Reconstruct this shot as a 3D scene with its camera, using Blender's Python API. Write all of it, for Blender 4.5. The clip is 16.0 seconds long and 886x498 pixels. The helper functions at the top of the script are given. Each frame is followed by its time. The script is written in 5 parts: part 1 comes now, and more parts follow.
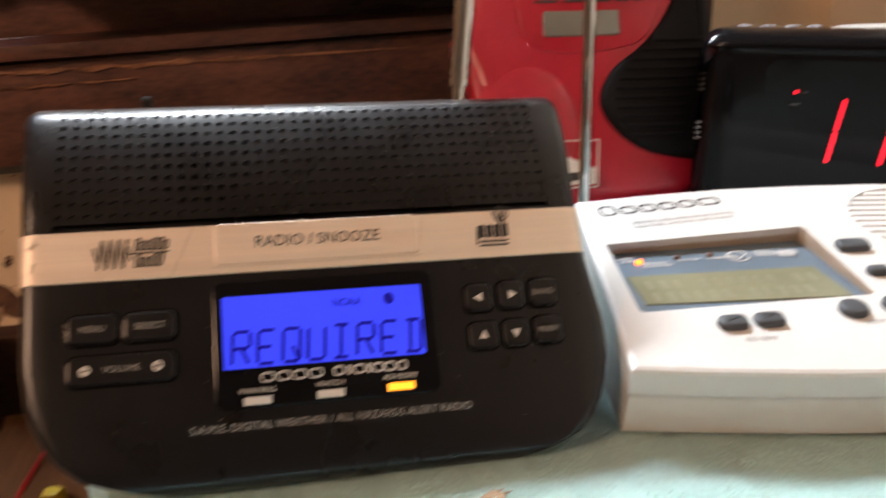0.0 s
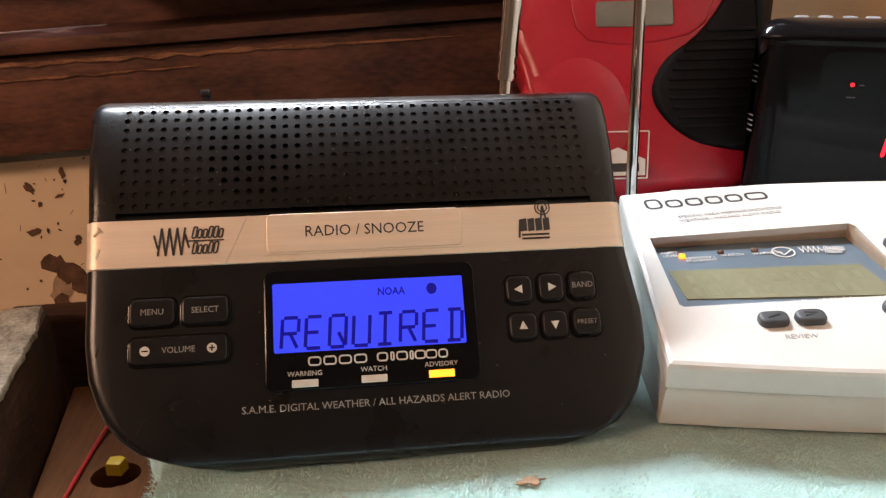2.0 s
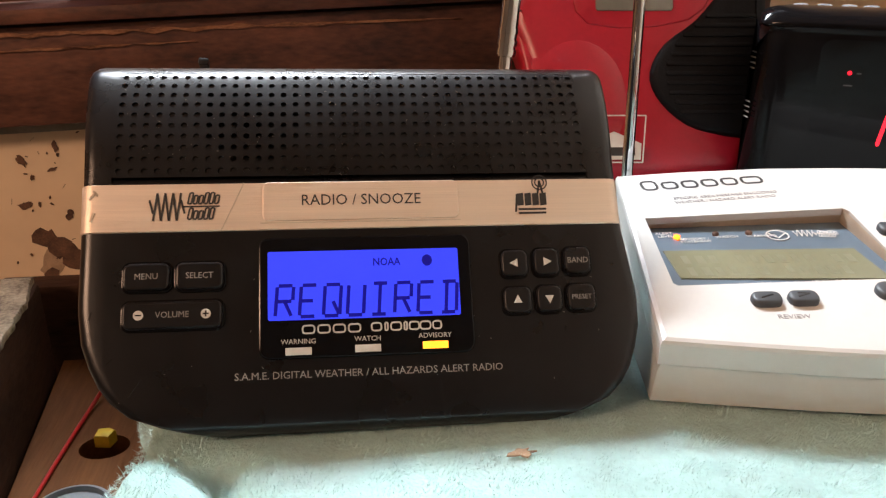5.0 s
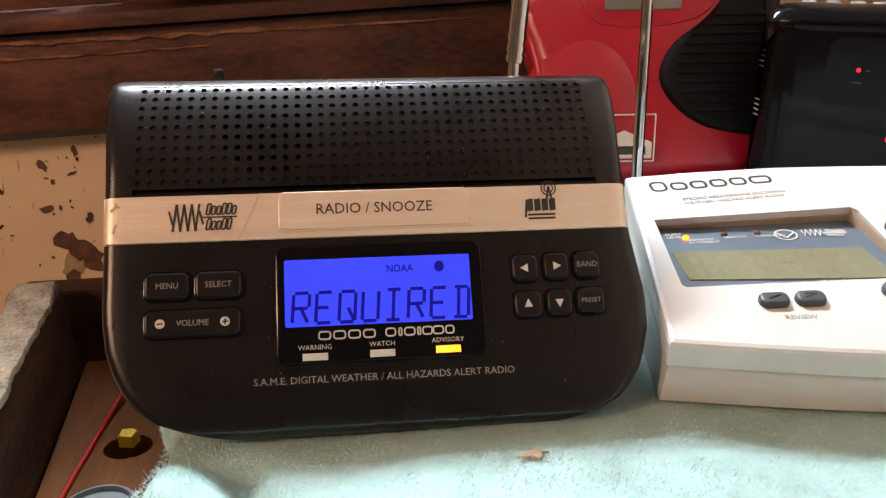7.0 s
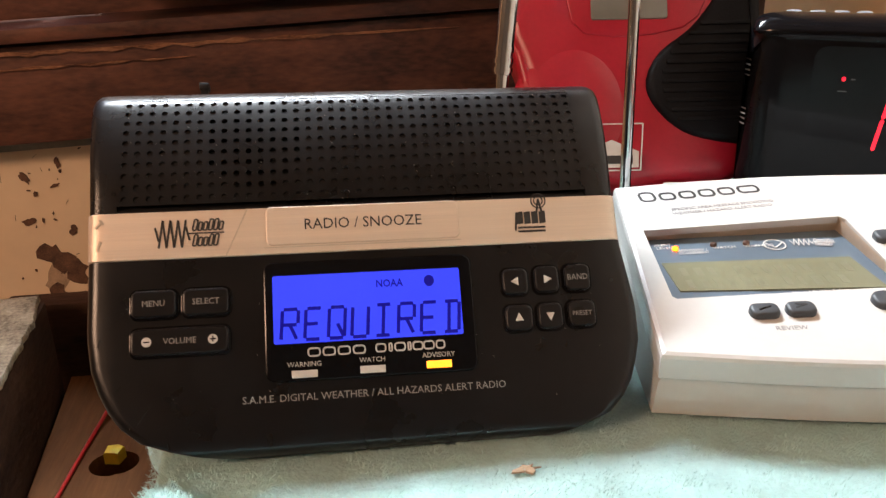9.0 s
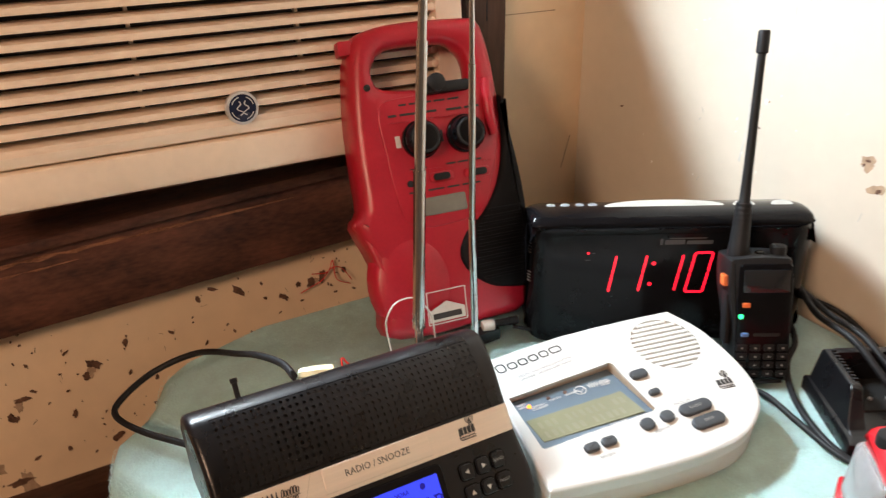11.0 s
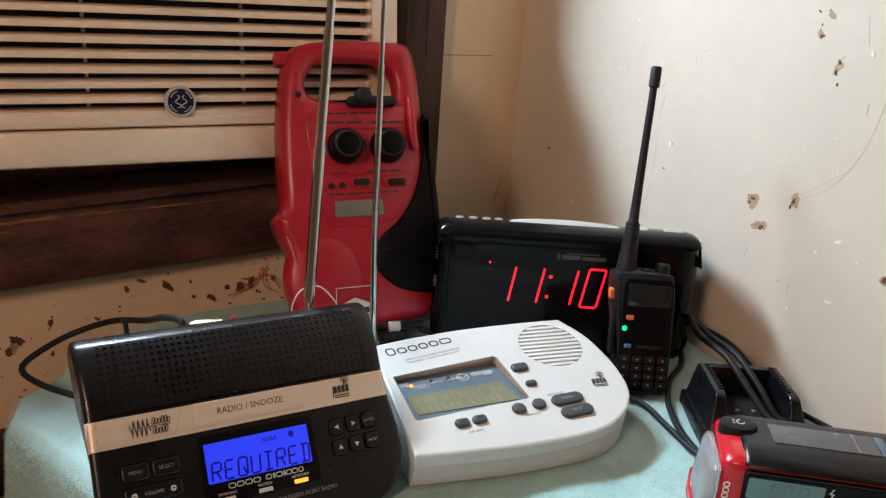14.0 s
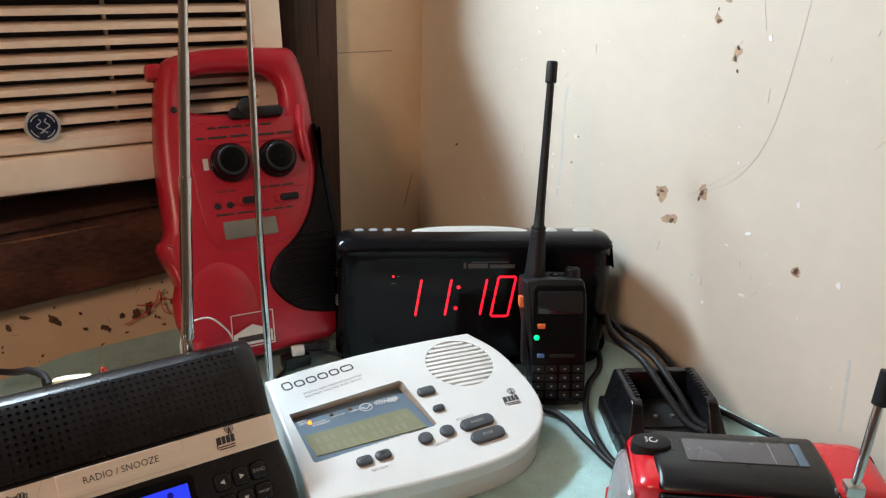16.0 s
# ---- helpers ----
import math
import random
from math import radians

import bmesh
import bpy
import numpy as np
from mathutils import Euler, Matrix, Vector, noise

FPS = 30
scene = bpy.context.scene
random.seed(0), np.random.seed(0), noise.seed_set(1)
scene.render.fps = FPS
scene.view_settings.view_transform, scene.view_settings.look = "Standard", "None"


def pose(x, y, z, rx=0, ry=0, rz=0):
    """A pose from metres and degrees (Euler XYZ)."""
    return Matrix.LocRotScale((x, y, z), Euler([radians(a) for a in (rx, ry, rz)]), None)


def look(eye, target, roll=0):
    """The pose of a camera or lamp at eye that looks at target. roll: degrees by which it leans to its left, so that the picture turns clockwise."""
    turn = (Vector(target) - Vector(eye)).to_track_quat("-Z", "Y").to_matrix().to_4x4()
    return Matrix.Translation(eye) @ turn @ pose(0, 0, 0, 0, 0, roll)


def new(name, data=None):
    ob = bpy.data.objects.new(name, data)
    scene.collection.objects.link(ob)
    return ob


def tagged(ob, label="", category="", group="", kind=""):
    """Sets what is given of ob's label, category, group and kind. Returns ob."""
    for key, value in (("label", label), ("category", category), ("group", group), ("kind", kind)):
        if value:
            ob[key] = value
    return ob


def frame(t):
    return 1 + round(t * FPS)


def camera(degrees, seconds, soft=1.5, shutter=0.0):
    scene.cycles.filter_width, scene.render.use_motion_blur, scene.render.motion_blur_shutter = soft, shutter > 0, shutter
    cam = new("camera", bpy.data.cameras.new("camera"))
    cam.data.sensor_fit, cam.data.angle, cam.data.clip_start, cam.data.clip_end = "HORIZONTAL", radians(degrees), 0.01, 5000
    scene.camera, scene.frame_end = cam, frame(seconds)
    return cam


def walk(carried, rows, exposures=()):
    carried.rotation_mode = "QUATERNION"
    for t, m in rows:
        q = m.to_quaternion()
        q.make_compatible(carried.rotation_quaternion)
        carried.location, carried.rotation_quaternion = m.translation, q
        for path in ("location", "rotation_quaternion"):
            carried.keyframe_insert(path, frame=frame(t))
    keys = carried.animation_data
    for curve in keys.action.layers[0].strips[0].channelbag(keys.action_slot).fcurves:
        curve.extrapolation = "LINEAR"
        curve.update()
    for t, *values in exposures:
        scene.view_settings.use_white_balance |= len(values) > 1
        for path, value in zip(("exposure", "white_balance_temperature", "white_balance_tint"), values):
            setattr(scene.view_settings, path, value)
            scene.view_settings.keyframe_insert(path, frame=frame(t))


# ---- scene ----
cam = camera(55.9, 16.0, soft=1.25, shutter=0.6)
PATH = [
    (0, (0.08, 0.136, 0.161), (0.4, 1.983, -0.534), -1.2),
    (0.5, (0.076, 0.128, 0.165), (0.191, 1.965, -0.618), -3.3),
    (1, (0.083, 0.128, 0.168), (0.219, 1.972, -0.595), -3.0),
    (1.5, (0.084, 0.128, 0.169), (0.246, 1.979, -0.571), -2.4),
    (2, (0.084, 0.129, 0.167), (0.264, 1.981, -0.567), -1.7),
    (2.5, (0.082, 0.128, 0.164), (0.274, 1.978, -0.573), -1.0),
    (3, (0.082, 0.127, 0.163), (0.278, 1.976, -0.576), -0.7),
    (3.5, (0.082, 0.129, 0.162), (0.285, 1.976, -0.578), -0.3),
    (4, (0.081, 0.127, 0.161), (0.282, 1.972, -0.586), -0.1),
    (6.5, (0.084, 0.127, 0.163), (0.273, 1.966, -0.598), -0.5),
    (7, (0.083, 0.123, 0.168), (0.245, 1.961, -0.604), -1.3),
    (7.5, (0.085, 0.127, 0.165), (0.243, 1.963, -0.612), -1.2),
    (8, (0.086, 0.127, 0.164), (0.26, 1.968, -0.597), -1.2),
    (8.2, (0.087, 0.127, 0.164), (0.26, 1.972, -0.589), -1.4),
    (10.3, (-0.002, 0.109, 0.268), (0.543, 1.845, -0.562), 0.5),
    (10.5, (-0.029, 0.092, 0.318), (0.656, 1.757, -0.552), 0.4),
    (11, (-0.054, 0.06, 0.376), (0.815, 1.624, -0.518), -1.1),
    (11.5, (-0.079, 0.033, 0.38), (0.854, 1.546, -0.535), 1.8),
    (12, (-0.101, 0.005, 0.381), (0.671, 1.722, -0.295), 3.9),
    (12.5, (-0.069, 0.009, 0.389), (0.725, 1.741, -0.219), 0.6),
    (13, (-0.059, 0.005, 0.384), (0.787, 1.713, -0.223), 0.5),
    (13.5, (-0.021, -0.014, 0.376), (0.882, 1.659, -0.244), -0.7),
    (14, (-0.034, -0.027, 0.332), (0.905, 1.595, -0.366), 3.9),
    (14.5, (-0.037, -0.014, 0.355), (0.943, 1.585, -0.339), 2.6),
    (15, (-0.021, -0.014, 0.362), (1.03, 1.545, -0.32), 2.1),
    (15.5, (-0.005, -0.01, 0.351), (1.077, 1.514, -0.361), 2.2),
    (16, (0.017, -0.005, 0.346), (1.063, 1.53, -0.396), 1.5),
]
walk(cam, [(t, look(eye, target, roll)) for t, eye, target, roll in PATH],
     exposures=[(0, 0.22, 6700, 19), (8.5, 0.22, 6700, 19), (10.3, 0.42, 6450, 13), (11.0, 0.36, 6400, 13), (11.5, -0.02, 6250, 11), (12.6, -0.17, 6050, 11), (13.6, -0.27, 6000, 11), (16.0, -0.18, 6000, 10)])

# ---- world, lamps ----
world = bpy.data.worlds.new("sky")
scene.world = world
world.use_nodes = True
wn = world.node_tree
sky = wn.nodes.new("ShaderNodeTexSky")
sky.sky_type = "NISHITA"
sky.sun_disc = False
sky.sun_elevation = radians(40)
sky.sun_rotation = radians(20)
wn.nodes["Background"].inputs["Strength"].default_value = 0.12
wn.links.new(sky.outputs[0], wn.nodes["Background"].inputs["Color"])


def area_lamp(name, eye, target, sx, sy, watts, colour):
    d = bpy.data.lights.new(name, "AREA")
    d.shape, d.size, d.size_y, d.energy, d.color = "RECTANGLE", sx, sy, watts, colour
    ob = new(name, d)
    ob.matrix_world = look(eye, target)
    return ob


# daylight through the window above the air conditioner
area_lamp("window_daylight", (-0.03, 0.905, 0.745), (0.18, 0.22, 0.0), 0.36, 0.09, 18.5, (0.82, 0.95, 1.0))
# warm ceiling lamp of the room, behind the camera
area_lamp("room_lamp", (-1.15, -0.45, 1.0), (0.1, 0.6, 0.1), 0.30, 0.30, 14.0, (1.0, 0.645, 0.41))


# ---- materials ----
def mat(name, col, rough=0.5, metal=0.0, vary=0.12, vscale=40.0, bump=0.0, bscale=400.0, coat=0.0, col2=None, spec=0.5, stretch=(1, 1, 1), island=0.0):
    m = bpy.data.materials.new(name)
    m.use_nodes = True
    nt = m.node_tree
    b = nt.nodes["Principled BSDF"]
    tc = nt.nodes.new("ShaderNodeTexCoord")
    mp = nt.nodes.new("ShaderNodeMapping")
    mp.inputs["Scale"].default_value = stretch
    nt.links.new(tc.outputs["Object"], mp.inputs["Vector"])
    n1 = nt.nodes.new("ShaderNodeTexNoise")
    n1.inputs["Scale"].default_value, n1.inputs["Detail"].default_value = vscale, 6
    n2 = nt.nodes.new("ShaderNodeTexNoise")
    n2.inputs["Scale"].default_value, n2.inputs["Detail"].default_value = vscale * 9, 3
    for n in (n1, n2):
        nt.links.new(mp.outputs[0], n.inputs["Vector"])
    add = nt.nodes.new("ShaderNodeMath")
    add.operation = "MULTIPLY_ADD"
    add.inputs[1].default_value = 0.65
    nt.links.new(n1.outputs["Fac"], add.inputs[0])
    sc = nt.nodes.new("ShaderNodeMath")
    sc.operation = "MULTIPLY"
    sc.inputs[1].default_value = 0.35
    nt.links.new(n2.outputs["Fac"], sc.inputs[0])
    nt.links.new(sc.outputs[0], add.inputs[2])
    ramp = nt.nodes.new("ShaderNodeValToRGB")
    ramp.color_ramp.elements[0].position, ramp.color_ramp.elements[1].position = 0.32, 0.68
    dark = col2 or tuple(c * (1 - vary) for c in col)
    light = col if col2 else tuple(min(1, c * (1 + vary)) for c in col)
    ramp.color_ramp.elements[0].color = (*dark, 1)
    ramp.color_ramp.elements[1].color = (*light, 1)
    nt.links.new(add.outputs[0], ramp.inputs["Fac"])
    nt.links.new(ramp.outputs["Color"], b.inputs["Base Color"])
    rr_ = nt.nodes.new("ShaderNodeMapRange")
    rr_.inputs["To Min"].default_value, rr_.inputs["To Max"].default_value = max(0.02, rough - 0.08), min(1, rough + 0.1)
    nt.links.new(n1.outputs["Fac"], rr_.inputs["Value"])
    nt.links.new(rr_.outputs[0], b.inputs["Roughness"])
    b.inputs["Metallic"].default_value = metal
    b.inputs["Coat Weight"].default_value = coat
    b.inputs["Coat Roughness"].default_value = 0.08
    b.inputs["Specular IOR Level"].default_value = spec
    if bump:
        bn = nt.nodes.new("ShaderNodeTexNoise")
        bn.inputs["Scale"].default_value, bn.inputs["Detail"].default_value = bscale, 4
        nt.links.new(mp.outputs[0], bn.inputs["Vector"])
        bu = nt.nodes.new("ShaderNodeBump")
        bu.inputs["Strength"].default_value, bu.inputs["Distance"].default_value = bump, 0.001
        nt.links.new(bn.outputs["Fac"], bu.inputs["Height"])
        nt.links.new(bu.outputs[0], b.inputs["Normal"])
    return m


def glow(name, col, strength, base=(0.02, 0.02, 0.02), rough=0.2):
    m = mat(name, base, rough)
    b = m.node_tree.nodes["Principled BSDF"]
    b.inputs["Emission Color"].default_value = (*col, 1)
    b.inputs["Emission Strength"].default_value = strength
    return m


BLACK = mat("satin_black_plastic", (0.005, 0.005, 0.006), 0.28, bump=0.05, bscale=2500, vary=0.25, spec=0.42)
BLACK_RUB = mat("rubber_black", (0.010, 0.010, 0.011), 0.5, vary=0.25, spec=0.25)
BLACK_GLOSS = mat("gloss_black_plastic", (0.005, 0.005, 0.006), 0.13, vary=0.2, spec=0.16)
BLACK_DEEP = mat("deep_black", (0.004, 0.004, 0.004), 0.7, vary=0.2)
BLACK_FOAM = mat("ribbed_black_plastic", (0.005, 0.005, 0.006), 0.6, vary=0.3, spec=0.12, bump=0.2, bscale=900)
STRIP = mat("brushed_champagne_metal", (0.80, 0.66, 0.54), 0.42, metal=0.35, vary=0.09, vscale=60, stretch=(0.08, 6, 6), bump=0.1, bscale=500)
PRINT_DARK = mat("dark_print", (0.03, 0.028, 0.027), 0.6)
PRINT_LIGHT = mat("light_print", (0.62, 0.60, 0.57), 0.6)
PRINT_GREY = mat("grey_print", (0.28, 0.27, 0.26), 0.6)
LCD_BLUE = glow("blue_backlit_lcd", (0.030, 0.052, 1.0), 0.95, base=(0.02, 0.03, 0.2), rough=0.15)
LCD_INK = glow("dark_lcd_segment", (0.006, 0.005, 0.30), 0.62, base=(0.005, 0.005, 0.05), rough=0.2)
WHITE = mat("white_plastic", (0.59, 0.58, 0.555), 0.38, vary=0.035, bump=0.08, bscale=3000)
# same white plastic, darkened for sides turned from the window
WHITE_SHADED = mat("white_plastic_shaded", (0.50, 0.495, 0.46), 0.42, vary=0.04, bump=0.08, bscale=3000)
BEIGE_IN = mat("shaded_beige_plastic", (0.62, 0.51, 0.40), 0.6, vary=0.1)
SLATE = mat("slate_blue_plate", (0.10, 0.14, 0.18), 0.35, vary=0.08)
SLATE_KEY = mat("slate_rubber_key", (0.045, 0.052, 0.06), 0.5, vary=0.15)
LCD_OLIVE = mat("olive_lcd_glass", (0.19, 0.19, 0.12), 0.18, vary=0.06, vscale=80)
LCD_OLIVE_INK = mat("faint_lcd_segment", (0.181, 0.181, 0.115), 0.3)
LCD_GREY = mat("grey_lcd_glass", (0.17, 0.165, 0.14), 0.2, vary=0.06)
LCD_DARK = mat("dark_lcd_glass", (0.014, 0.016, 0.019), 0.12, vary=0.1, coat=0.3)
SOLAR = mat("solar_glass", (0.10, 0.095, 0.10), 0.25, vary=0.1)
LCD_TEAL = glow("teal_lcd_glass", (0.10, 0.2, 0.2), 0.25, base=(0.1, 0.16, 0.15))
RED = mat("red_plastic", (0.40, 0.011, 0.026), 0.32, vary=0.12, bump=0.06, bscale=1500)
RED_SHINY = mat("shiny_red_plastic", (0.55, 0.012, 0.02), 0.25, vary=0.08, coat=0.2)
RED_WIRE = mat("red_wire_sheath", (0.6, 0.02, 0.015), 0.4)
CHROME = mat("chrome", (0.60, 0.60, 0.60), 0.09, metal=1.0, vary=0.05)
NICKEL = mat("dull_nickel", (0.55, 0.53, 0.5), 0.3, metal=1.0, vary=0.1)
LED_RED = glow("red_led_segment", (1.0, 0.006, 0.022), 2.0)
PRINT_DIM = mat("dim_grey_print", (0.075, 0.075, 0.08), 0.5)
LED_AMBER = glow("amber_led_window", (1.0, 0.30, 0.006), 2.2, base=(0.4, 0.3, 0.1))
LED_ORANGE = glow("orange_led", (1.0, 0.16, 0.008), 5.0)
LED_GREEN = glow("green_led", (0.02, 1.0, 0.25), 2.5)
ORANGE_KEY = mat("orange_key", (0.75, 0.16, 0.04), 0.45)
BLUE_KEY = mat("blue_key", (0.10, 0.22, 0.5), 0.45)
YELLOW = mat("yellow_plastic", (0.85, 0.55, 0.03), 0.45)
CREAM_NUT = mat("cream_plastic_cap", (0.62, 0.55, 0.33), 0.4, vary=0.06)
GREY_METAL = mat("grey_plastic", (0.22, 0.24, 0.26), 0.3, vary=0.1)
CLEAR = mat("clear_plastic", (0.75, 0.76, 0.78), 0.15, vary=0.05)
CLEAR.node_tree.nodes["Principled BSDF"].inputs["Transmission Weight"].default_value = 0.75
AC_CREAM = mat("aged_cream_plastic", (0.82, 0.70, 0.57), 0.45, vary=0.07, vscale=14, bump=0.08, bscale=1500)
AC_WHITE = mat("ivory_plastic", (0.80, 0.77, 0.70), 0.42, vary=0.05, vscale=20)
# dusty backing, near black so the shade between slats is in its colour
AC_IN = mat("dusty_shaded_backing", (0.025, 0.021, 0.021), 0.9, vary=0.5, vscale=60)
AC_DUST = mat("dusty_slat", (0.78, 0.64, 0.51), 0.65, vary=0.14, vscale=50, stretch=(0.3, 1, 1))
SNOOZE = mat("silver_grey_plastic", (0.40, 0.39, 0.36), 0.4)
DUST = mat("pale_dust", (0.45, 0.43, 0.40), 0.9)
NAVY = mat("navy_badge", (0.010, 0.017, 0.048), 0.25)
SILVER = mat("silver_badge", (0.7, 0.7, 0.7), 0.3, metal=0.6)
WALL = mat("cream_wall_paint", (0.80, 0.61, 0.41), 0.6, vary=0.07, vscale=6, bump=0.35, bscale=55)
WALL_R = mat("pale_wall_paint", (0.67, 0.595, 0.49), 0.55, vary=0.045, vscale=7, bump=0.35, bscale=45)
CHIP = mat("exposed_brown_under_paint", (0.19, 0.095, 0.055), 0.8, col2=(0.035, 0.016, 0.011), vscale=120, bump=0.5, bscale=300)
CHIP_TAN = mat("exposed_tan_plaster", (0.42, 0.29, 0.19), 0.85, vary=0.3, vscale=150, bump=0.5, bscale=300)
CHIP_WHITE = mat("exposed_white_plaster", (0.85, 0.83, 0.80), 0.85, vary=0.08, vscale=150)
CHIP_BLUE = mat("blue_paint_speck", (0.25, 0.5, 0.6), 0.6)
BLUE_STREAK = mat("pale_blue_smear", (0.58, 0.57, 0.52), 0.7)
SCRATCH = mat("dark_scratch", (0.004, 0.004, 0.004), 0.8)
PENCIL = mat("pencil_mark", (0.55, 0.51, 0.45), 0.8)
# stained wood; its lighter patches also hold varnish glare as colour
WOOD_DARK = mat("dark_stained_wood", (0.17, 0.066, 0.041), 0.55, col2=(0.022, 0.010, 0.008), vscale=26, stretch=(0.5, 1.5, 1.5), bump=0.6, bscale=90, spec=0.35)
# box wood darkened to keep the shade that the room lamp lifts
BOX_WOOD = mat("shaded_box_wood", (0.075, 0.036, 0.022), 0.6, col2=(0.020, 0.011, 0.008), vscale=18, stretch=(0.6, 2, 2), bump=0.5, bscale=120, spec=0.08)
GREY_BAND = mat("dull_grey", (0.26, 0.24, 0.20), 0.8, vary=0.2, vscale=40)
OUTSIDE = glow("bright_outdoors", (0.95, 0.98, 1.0), 2.2)
WOOD_TRIM = mat("dark_trim_wood", (0.115, 0.056, 0.036), 0.5, col2=(0.035, 0.018, 0.013), vscale=14, stretch=(3, 3, 0.25), bump=0.4, bscale=120, spec=0.35)
WOOD_RED = mat("reddish_plank", (0.26, 0.105, 0.040), 0.72, col2=(0.14, 0.052, 0.02), vscale=20, stretch=(3, 0.3, 3), bump=0.3, bscale=150, spec=0.12)
WOOD_WORN = mat("splintered_brown_wood", (0.42, 0.20, 0.11), 0.75, col2=(0.06, 0.026, 0.018), vscale=60, stretch=(0.6, 2, 2), bump=0.6, bscale=200, spec=0.15)
WOOD_PANEL = mat("brown_panel", (0.20, 0.095, 0.065), 0.6, col2=(0.13, 0.06, 0.045), vscale=10, stretch=(3, 3, 0.3), bump=0.3)
PEEL = mat("peeling_white_paint", (0.52, 0.43, 0.31), 0.8, col2=(0.05, 0.03, 0.018), vscale=55, bump=0.6, bscale=120)
TOWEL = mat("mint_terry_cloth", (0.66, 0.88, 0.86), 0.95, vary=0.10, vscale=60, bump=0.6, bscale=700, spec=0.1)
TABLE = mat("table_board", (0.22, 0.13, 0.08), 0.6, vary=0.2)
ROOM = mat("room_wall_paint", (0.42, 0.34, 0.26), 0.7, vary=0.06, vscale=3)
FLOOR = mat("floor_boards", (0.25, 0.16, 0.10), 0.55, vary=0.2, vscale=6)


# ---- building helpers ----
def thing(name, m, label, category, group="", kind=""):
    ob = new(name)
    ob.empty_display_size = 0.02
    ob.matrix_world = m
    return tagged(ob, label, category, group, kind)


def finish(bm, name, material, smooth=None):
    bmesh.ops.recalc_face_normals(bm, faces=bm.faces)
    me = bpy.data.meshes.new(name)
    bm.to_mesh(me)
    bm.free()
    me.materials.append(material)
    if smooth is not None:
        me.shade_smooth()
        try:
            me.set_sharp_from_angle(angle=radians(smooth))
        except AttributeError:
            pass
    return me


def part(name, bm, material, parent, label="", smooth=35):
    ob = new(name, finish(bm, name, material, smooth))
    if parent is not None:
        ob.parent = parent
    if label:
        ob["label"] = label
    return ob


def solid(name, bm, material, m, label, category, kind="", smooth=35, group=""):
    ob = new(name, finish(bm, name, material, smooth))
    ob.matrix_world = m
    return tagged(ob, label, category, group, kind)


def face_pose(o, x, up):
    """Axes: along the face, up the face, out of the face."""
    x = Vector(x).normalized()
    n = x.cross(Vector(up)).normalized()
    u = n.cross(x)
    m = Matrix((x, u, n)).transposed().to_4x4()
    m.translation = Vector(o)
    return m


def area2(p):
    return sum(p[i][0] * p[(i + 1) % len(p)][1] - p[(i + 1) % len(p)][0] * p[i][1] for i in range(len(p)))


def inset(poly, d):
    """A closed outline, moved inwards by d."""
    s = 1 if area2(poly) > 0 else -1
    out = []
    for i, p in enumerate(poly):
        a, b = Vector(poly[i - 1]), Vector(poly[(i + 1) % len(poly)])
        p = Vector(p)
        e1, e2 = (p - a).normalized(), (b - p).normalized()
        n1, n2 = Vector((-e1.y, e1.x)) * s, Vector((-e2.y, e2.x)) * s
        n = n1 + n2
        if n.length < 1e-9:
            n = n1
        n.normalize()
        k = max(0.5, n.dot(n1))
        out.append(tuple(p + n * (d / k)))
    return out


def rrect(u0, v0, u1, v1, r, k=5):
    r = min(r, (u1 - u0) / 2 - 1e-5, (v1 - v0) / 2 - 1e-5)
    out = []
    for cx, cy, a in ((u1 - r, v1 - r, 0), (u0 + r, v1 - r, 90), (u0 + r, v0 + r, 180), (u1 - r, v0 + r, 270)):
        for i in range(k + 1):
            t = radians(a + 90 * i / k)
            out.append((cx + r * math.cos(t), cy + r * math.sin(t)))
    return out


def circle(cx, cy, r, k=24, ry=None):
    return [(cx + r * math.cos(2 * math.pi * i / k), cy + (ry or r) * math.sin(2 * math.pi * i / k)) for i in range(k)]


def smooth_loop(pts, k=4):
    """A closed smooth outline through points."""
    out, n = [], len(pts)
    for i in range(n):
        p0, p1, p2, p3 = (Vector(pts[(i + j - 1) % n]) for j in range(4))
        for q in range(k):
            t = q / k
            out.append(tuple(0.5 * (2 * p1 + (p2 - p0) * t + (2 * p0 - 5 * p1 + 4 * p2 - p3) * t * t + (3 * p1 - p0 - 3 * p2 + p3) * t ** 3)))
    return out


def smooth_line(pts, k=8):
    pts = [Vector(p) for p in pts]
    pts = [2 * pts[0] - pts[1]] + pts + [2 * pts[-1] - pts[-2]]
    out = []
    for i in range(1, len(pts) - 2):
        p0, p1, p2, p3 = pts[i - 1:i + 3]
        for q in range(k):
            t = q / k
            out.append(0.5 * (2 * p1 + (p2 - p0) * t + (2 * p0 - 5 * p1 + 4 * p2 - p3) * t * t + (3 * p1 - p0 - 3 * p2 + p3) * t ** 3))
    return out + [pts[-2]]


def ring_faces(bm, a, b):
    n = len(a)
    for i in range(n):
        bm.faces.new((a[i], a[(i + 1) % n], b[(i + 1) % n], b[i]))


